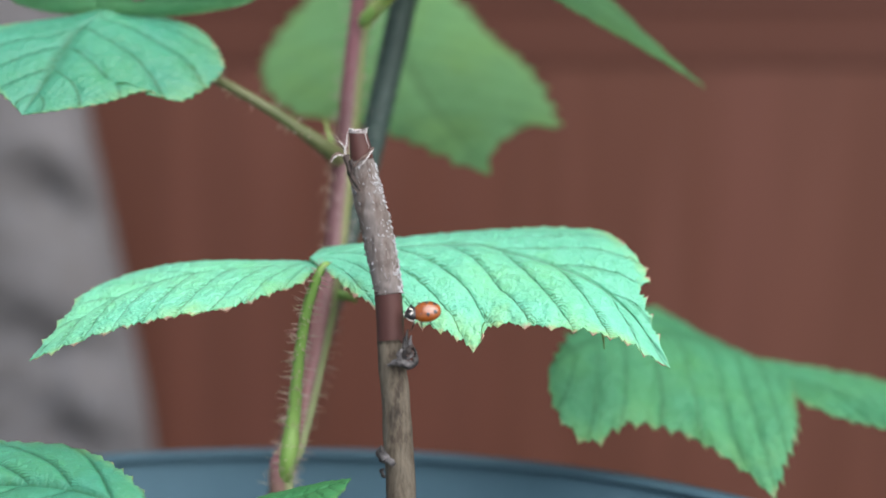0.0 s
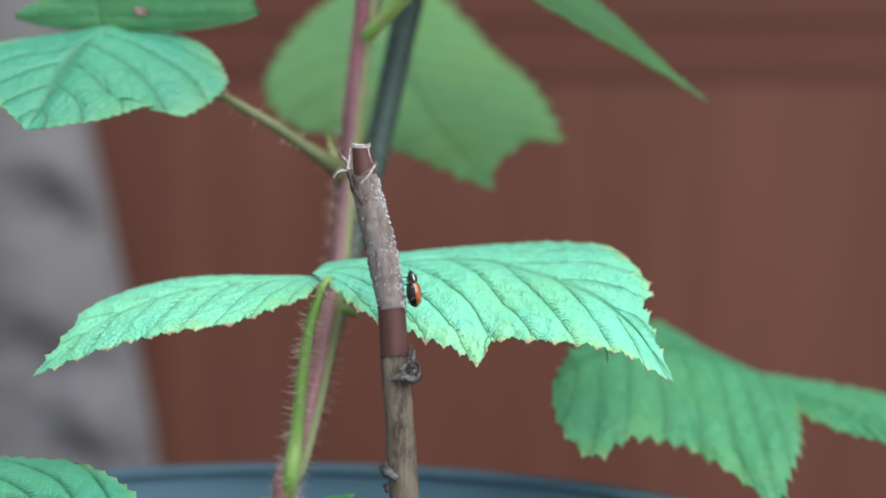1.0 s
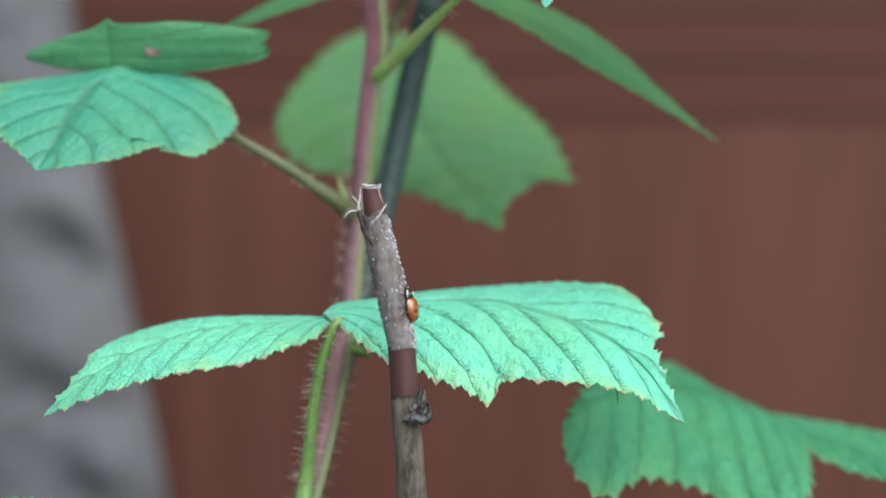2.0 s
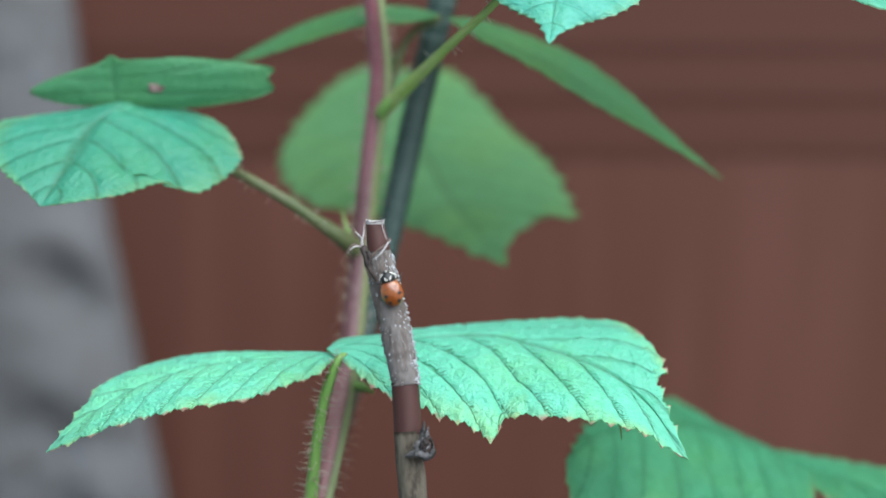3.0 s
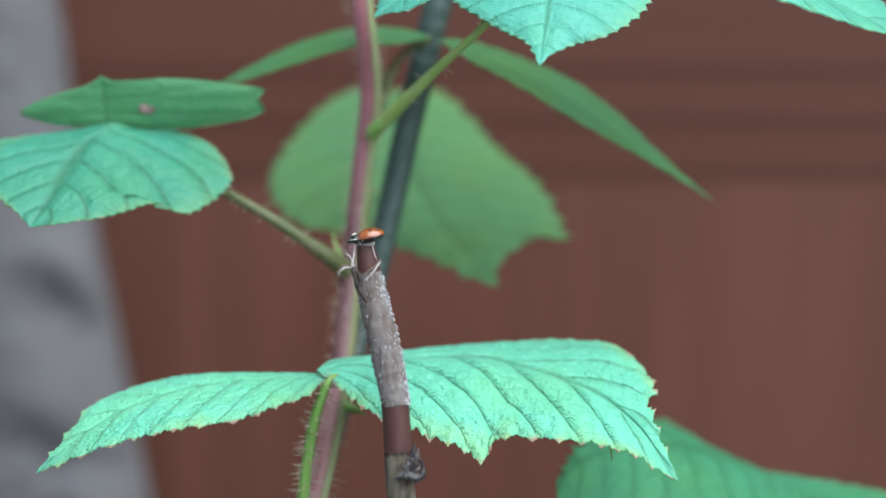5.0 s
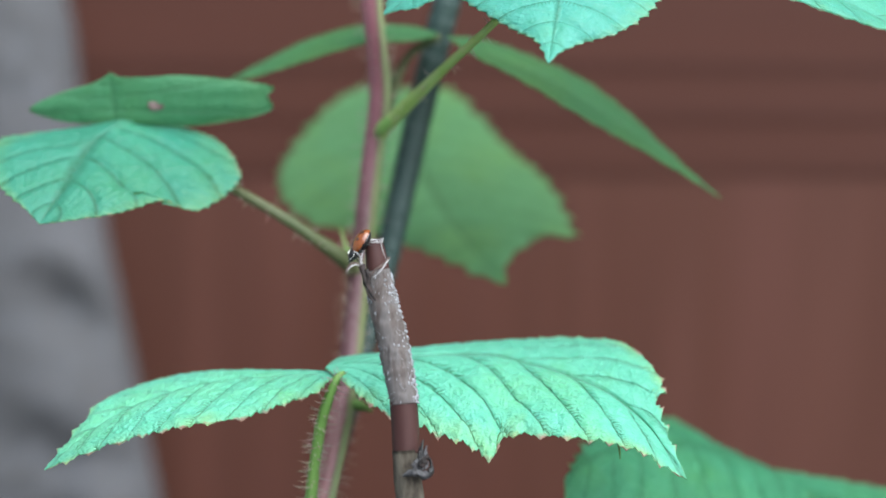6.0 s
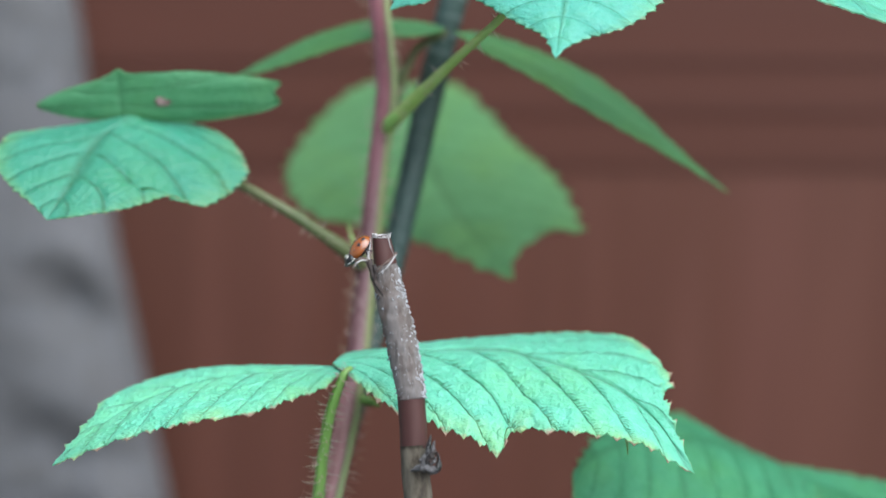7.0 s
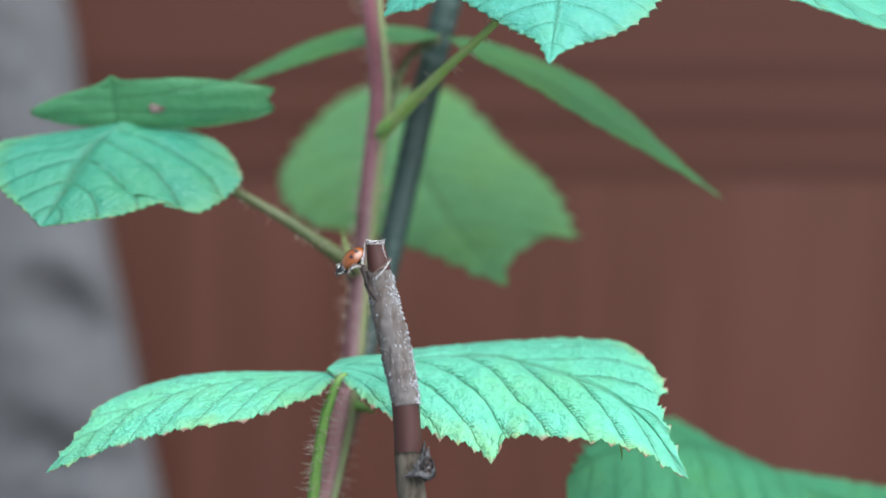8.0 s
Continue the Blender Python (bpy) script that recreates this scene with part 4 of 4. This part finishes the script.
    leaflet(own, [(0.0245, 0.0317, 0.4414), (0.0426, 0.0315, 0.4391), (0.0644, 0.0248, 0.4325), (0.0897, 0.0154, 0.4207)],
            [(0.0416, 0.0483, 0.4436), (0.0647, 0.0458, 0.439), (0.0839, 0.0347, 0.43)], [(0.0394, 0.019, 0.436), (0.0576, 0.0144, 0.4306), (0.0705, 0.0119, 0.4261), (0.0811, 0.0115, 0.4228)],
            LEAF_YOUNG, "bright young leaflet with fine teeth", teeth=11, tooth=0.0014, seed=19.0, relief=0.0004, veins=7.0)

    # the leaf low beside the pot rim
    own = stalk([(0.0761, 0.0631, 0.3202), (0.0899, 0.0692, 0.3148), (0.1063, 0.0614, 0.3052), (0.1121, 0.0502, 0.2879), (0.0897, 0.0157, 0.2646), (0.0629, -0.0071, 0.2508)], [0.0011, 0.0012, 0.0014, 0.0016, 0.0018, 0.002], 0)
    leaflet(own, [(0.0759, 0.0601, 0.3210), (0.0651, 0.0630, 0.3258), (0.0537, 0.0618, 0.3302), (0.0397, 0.0560, 0.3319), (0.0295, 0.0477, 0.3313), (0.0222, 0.0381, 0.3282)],
            [(0.0685, 0.0707, 0.3232), (0.0589, 0.0753, 0.3263), (0.0477, 0.0785, 0.3327), (0.0369, 0.0685, 0.3339), (0.0276, 0.0521, 0.3327)],
            [(0.0752, 0.0474, 0.3181), (0.0746, 0.0387, 0.3147), (0.0711, 0.0297, 0.3098), (0.0676, 0.0227, 0.3049), (0.0636, 0.0273, 0.3074), (0.0592, 0.0298, 0.3103), (0.0532, 0.0344, 0.3131), (0.0463, 0.0368, 0.3152), (0.0383, 0.0340, 0.3169), (0.0308, 0.0285, 0.3142), (0.0249, 0.0292, 0.3185), (0.0223, 0.0332, 0.3233)],
            LEAF_LOW, "drooping green leaflet, coarsely toothed", teeth=15, tooth=0.0031, calm=0.4, bulge=0.02, seed=21.0, relief=0.0009, lumps=0.0003, veins=9.5, slant=0.16, nv=40, fine=20)
    leaflet(own, [(0.0759, 0.0601, 0.3210), (0.0855, 0.0577, 0.3188), (0.0970, 0.0531, 0.3158), (0.1144, 0.0420, 0.3102)],
            [(0.0689, 0.0660, 0.3237), (0.0770, 0.0680, 0.3224), (0.0935, 0.0690, 0.3192), (0.1066, 0.0650, 0.3155)], [(0.0760, 0.0496, 0.3187), (0.0830, 0.0450, 0.3160), (0.0937, 0.0406, 0.3141), (0.1044, 0.0401, 0.3111)],
            LEAF_LOW, "drooping green leaflet, coarsely toothed", teeth=11, tooth=0.0022, calm=0.3, bulge=0.02, slant=0.5, seed=23.0, relief=0.0008, lumps=0.0003)

    # low leaves over the pot
    own = stalk([(-0.0339, 0.0241, 0.3011), (-0.0546, 0.0095, 0.2988), (-0.0773, -0.004, 0.3029), (-0.0988, -0.0052, 0.3077)], [0.0016, 0.0012, 0.0011, 0.001], 0)
    leaflet(own, [(-0.1021, -0.0049, 0.3094), (-0.089, -0.0041, 0.314), (-0.0752, -0.0079, 0.3151), (-0.0636, -0.0142, 0.3142), (-0.054, -0.0186, 0.3122)],
            [(-0.099, 0.0085, 0.316), (-0.0919, 0.013, 0.3185), (-0.0825, 0.011, 0.3188), (-0.073, 0.007, 0.3191), (-0.0646, -0.0013, 0.318), (-0.0579, -0.0118, 0.3161)],
            [(-0.0938, -0.0192, 0.3085), (-0.0818, -0.0272, 0.3093), (-0.07, -0.0291, 0.3102), (-0.0602, -0.0249, 0.3108)],
            LEAF, "fresh green leaflet over the pot", teeth=11, tooth=0.0013, seed=25.0, relief=0.0007, veins=5.5, slant=-0.3, start=0.5)
    own = stalk([(-0.0339, 0.0241, 0.3011), (-0.0355, 0.0101, 0.3022), (-0.0379, -0.0014, 0.3061), (-0.0398, -0.005, 0.3086)], [0.0014, 0.001, 0.001, 0.0009], 0)
    leaflet(own, [(-0.0398, -0.005, 0.3086), (-0.0321, -0.0046, 0.311), (-0.0244, -0.0061, 0.3137), (-0.0177, -0.0076, 0.3167)],
            [(-0.0371, 0.0033, 0.3094), (-0.0304, 0.0036, 0.3112), (-0.0236, -0.0, 0.3137)], [(-0.0336, -0.0152, 0.3084), (-0.026, -0.0167, 0.3111), (-0.0203, -0.0122, 0.314)],
            LEAF_FRESH, "fresh green leaflet over the pot", teeth=9, tooth=0.0012, seed=26.0, relief=0.0003)


# ---- the ladybird ----
def ellipsoid(bm, centre, size, u=24, v=16):
    return bmesh.ops.create_uvsphere(bm, u_segments=u, v_segments=v, radius=1.0, matrix=Matrix.Translation(centre) @ Matrix.Diagonal((*size, 1)))["verts"]


def ladybird():
    """Head towards +x, back towards +z, about 6.5 mm long."""
    mm = 0.00107
    bug = thing("ladybird", "orange-red ladybird with black spots climbing the cane", "ladybird")
    half, wide, tall = 2.58 * mm, 2.06 * mm, 1.55 * mm
    centre = Vector((-0.68 * mm, 0, -0.25 * mm))
    for side in (1, -1):
        bm = bmesh.new()
        ellipsoid(bm, centre, (half, wide, tall), 40, 28)
        gone = [v for v in bm.verts if v.co.y * side < -1e-6 or v.co.z < centre.z - 0.15 * mm]
        bmesh.ops.delete(bm, geom=gone, context="VERTS")
        for v in bm.verts:
            v.co.y += side * 0.012 * mm
        case = part("wing_case", bm, SHELL, bug, "glossy orange-red wing case")
        for along, out, size in ((0.42, 0.46, 0.13), (-0.08, 0.60, 0.32), (-0.60, 0.40, 0.36)):
            x, y = along * half, out * wide
            z = tall * math.sqrt(max(0.05, 1 - along ** 2 - out ** 2))
            normal = Vector((x / half ** 2, side * y / wide ** 2, z / tall ** 2)).normalized()
            spot = Vector((x, side * y, z)) + centre + normal * 0.01 * mm
            turn = normal.to_track_quat("Z", "X").to_matrix().to_4x4()
            bm = bmesh.new()
            bmesh.ops.create_uvsphere(bm, u_segments=14, v_segments=8, radius=1.0, matrix=Matrix.Translation(spot) @ turn @ Matrix.Diagonal((size * mm * 1.1, size * mm, 0.05 * mm, 1)))
            part("spot", bm, BLACK, case, "round black spot")
    bm = bmesh.new()
    ellipsoid(bm, centre - Vector((0, 0, 0.1 * mm)), (half * 0.94, wide * 0.88, tall * 0.66))
    part("belly", bm, BLACK, bug, "black underside")
    bm = bmesh.new()
    ellipsoid(bm, (1.98 * mm, 0, -0.06 * mm), (1.08 * mm, 1.42 * mm, 0.95 * mm), 32, 20)
    shield = part("pronotum", bm, BLACK, bug, "black neck shield edged with cream")
    bm = bmesh.new()
    ellipsoid(bm, (2.06 * mm, 0, -0.02 * mm), (1.11 * mm, 1.50 * mm, 0.15 * mm), 32, 14)
    part("cream_edge", bm, WHITE, shield, "cream border")
    for side in (1, -1):
        bm = bmesh.new()
        made = ellipsoid(bm, (0, 0, 0), (0.42 * mm, 0.13 * mm, 0.08 * mm), 12, 8)
        bmesh.ops.transform(bm, verts=made, matrix=pose(2.05 * mm, side * 0.46 * mm, 0.83 * mm, side * -14, 5, side * 28))
        part("cream_dash", bm, WHITE, shield, "cream marking")
    bm = bmesh.new()
    ellipsoid(bm, (2.98 * mm, 0, -0.22 * mm), (0.50 * mm, 0.70 * mm, 0.48 * mm))
    head = part("head", bm, BLACK, bug, "black head with a cream face")
    bm = bmesh.new()
    ellipsoid(bm, (3.34 * mm, 0, 0.05 * mm), (0.10 * mm, 0.17 * mm, 0.12 * mm), 12, 8)
    part("face_mark", bm, WHITE, head, "cream marking")
    for side in (1, -1):
        bm = bmesh.new()
        ellipsoid(bm, (3.12 * mm, side * 0.55 * mm, -0.1 * mm), (0.17 * mm, 0.15 * mm, 0.18 * mm), 10, 8)
        part("eye", bm, BLACK, head)
        tube_part("antenna", [(2.9 * mm, side * 0.4 * mm, -0.3 * mm), (3.4 * mm, side * 0.75 * mm, -0.2 * mm), (3.75 * mm, side * 0.8 * mm, -0.35 * mm)],
                  [0.05 * mm, 0.05 * mm, 0.10 * mm], BLACK, head, sides=7, n=10)
    legs = []
    for side in (1, -1):
        for x, sweep in ((1.5, 0.9), (0.5, 0.15), (-0.5, -0.9)):
            root = (x * mm, side * 0.7 * mm, -0.55 * mm)
            knee = ((x + sweep * 0.55) * mm, side * 2.15 * mm, -0.45 * mm)
            foot = ((x + sweep * 0.95) * mm, side * 2.35 * mm, -1.45 * mm)
            toe = ((x + sweep * 1.25) * mm, side * 2.65 * mm, -1.60 * mm)
            shift = [tuple(a - b for a, b in zip(p, root)) for p in (root, knee, foot, toe)]
            leg = tube_part("leg", shift, [0.17 * mm, 0.15 * mm, 0.11 * mm, 0.07 * mm], BLACK, bug, "thin black leg", 8, 18)
            leg.location = root
            legs.append((leg, root, side, x))
    return bug, legs


# seconds, place of the body's middle, the way its head points, the way its back faces
CRAWL = [
    (0.0, (-0.0038, -0.006, 0.3489), (-1, 0, -0.15), (-0.1, -0.75, 0.65)),
    (0.2, (-0.0045, -0.0059, 0.3494), (-1, -0.1, 0.22), (0, -0.8, 0.6)),
    (0.4, (-0.0047, -0.0059, 0.3497), (-0.75, 0, 0.66), (0.3, -0.9, 0.35)),
    (0.5, (-0.0054, -0.0059, 0.3494), (-0.48, 0, 0.88), (0.35, -0.9, 0.2)),
    (0.6, (-0.0061, -0.0058, 0.35), (-0.28, 0, 0.96), (0.45, -0.88, 0.1)),
    (0.8, (-0.0061, -0.0043, 0.3526), (-0.1, 0, 1), (0.75, -0.65, 0.05)),
    (1.0, (-0.0062, -0.0018, 0.3553), (-0.12, 0, 1), (0.95, 0.25, 0.1)),
    (1.2, (-0.0068, -0.0005, 0.3572), (-0.14, 0, 1), (0.90, 0.38, 0.12)),
    (1.5, (-0.0074, 0.0008, 0.3585), (-0.14, 0, 1), (0.86, 0.48, 0.12)),
    (1.7, (-0.0081, 0.0009, 0.3592), (-0.14, 0, 1), (0.88, 0.44, 0.12)),
    (2.1, (-0.009, -0.0019, 0.3603), (-0.2, 0, 1), (0.9, -0.4, 0.1)),
    (2.5, (-0.0111, -0.0036, 0.3632), (-0.25, 0, 1), (0.45, -0.9, 0.05)),
    (2.8, (-0.0125, -0.0033, 0.3672), (-0.28, 0, 0.96), (0.05, -1, 0.0)),
    (3.0, (-0.0131, -0.0028, 0.3703), (-0.28, 0, 0.96), (0.08, -1, 0.0)),
    (3.2, (-0.012, -0.0023, 0.3728), (-0.08, 0, 1), (0.3, -0.95, 0.0)),
    (3.4, (-0.0112, -0.0011, 0.3756), (-0.24, 0, 0.97), (0.66, -0.74, 0.1)),
    (3.5, (-0.0117, -0.0006, 0.3768), (-0.34, 0, 0.94), (0.78, -0.6, 0.2)),
    (3.6, (-0.0122, -0.0002, 0.3787), (-0.40, 0, 0.9), (0.80, -0.52, 0.28)),
    (3.8, (-0.0127, 0.0011, 0.3809), (-0.45, 0, 0.87), (0.9, -0.12, 0.4)),
    (3.9, (-0.0132, 0.0022, 0.3816), (-0.55, 0, 0.8), (0.75, -0.32, 0.55)),
    (4.0, (-0.0139, 0.0024, 0.3829), (-0.85, 0, 0.5), (0.48, 0.02, 0.87)),
    (4.1, (-0.0144, 0.0025, 0.3835), (-0.96, 0, 0.22), (0.2, -0.2, 0.95)),
    (4.2, (-0.0152, 0.0025, 0.3836), (-1, 0, 0.05), (0.05, 0.12, 0.98)),
    (4.5, (-0.0154, 0.0025, 0.3836), (-1, 0, -0.05), (0, 0.16, 0.98)),
    (4.7, (-0.0154, 0.0026, 0.3839), (-1, 0, -0.08), (-0.05, 0.14, 0.98)),
    (5.3, (-0.0174, 0.0025, 0.3838), (-0.9, -0.05, -0.5), (-0.48, -0.12, 0.82)),
    (5.8, (-0.019, 0.0022, 0.382), (-0.54, -0.05, -0.84), (-0.84, -0.12, 0.52)),
    (6.2, (-0.0194, 0.0022, 0.3815), (-0.54, -0.05, -0.84), (-0.84, -0.12, 0.52)),
    (6.5, (-0.0203, 0.002, 0.3806), (-0.54, -0.05, -0.84), (-0.84, -0.15, 0.50)),
    (6.8, (-0.0205, 0.002, 0.3802), (-0.52, -0.1, -0.84), (-0.82, -0.22, 0.48)),
    (7.0, (-0.0209, 0.0019, 0.3798), (-0.60, -0.15, -0.74), (-0.66, -0.34, 0.66)),
    (7.1, (-0.0208, 0.0009, 0.3798), (-0.62, -0.05, -0.74), (-0.5, -0.66, 0.56)),
    (7.2, (-0.0207, 0.0009, 0.3799), (-0.75, 0.2, -0.6), (-0.3, -0.85, 0.35)),
    (7.3, (-0.0203, 0.0009, 0.3801), (-0.75, 0.6, 0.05), (-0.3, -0.75, 0.5)),
    (7.4, (-0.0206, 0.0009, 0.3801), (-0.55, 0.45, 0.62), (-0.3, -0.8, 0.45)),
    (7.6, (-0.0209, 0.0011, 0.3809), (-0.46, 0.42, 0.7), (-0.3, -0.84, 0.42)),
    (7.7, (-0.0209, 0.001, 0.3806), (-0.85, 0.35, 0.3), (-0.3, -0.85, 0.4)),
    (7.8, (-0.0207, 0.001, 0.3801), (-0.9, 0.1, -0.4), (-0.35, -0.8, 0.4)),
    (8.0, (-0.0212, 0.0019, 0.379), (-0.72, 0, -0.68), (-0.62, -0.4, 0.66)),
]


def bug_pose(place, ahead, back):
    x = Vector(ahead).normalized()
    z = (Vector(back) - x * Vector(back).dot(x)).normalized()
    y = z.cross(x)
    turn = Matrix((x, y, z)).transposed().to_4x4()
    return Matrix.Translation(place) @ turn


ground()
door()
house_wall()
stone_pier()
pot()
stake()
dead_cane()
raspberry_plant()
BUG, LEGS = ladybird()


def motions():
    walk(BUG, [(t, bug_pose(place, ahead, back)) for t, place, ahead, back in CRAWL])
    # the legs step while it crawls and rest while it pauses
    for k, (leg, root, side, x) in enumerate(LEGS):
        rows = []
        for i in range(41):
            t = i * 0.2
            pace = 0.35 if 1.3 < t < 1.8 or 4.3 < t < 4.9 or 5.7 < t < 6.9 else 1.0
            swing = 16 * pace * math.sin(t * 9.0 + math.pi * k)
            lift = 8 * pace * math.cos(t * 9.0 + math.pi * k)
            rows.append((t, pose(*root, lift * side, 0, swing)))
        walk(leg, rows)


motions()
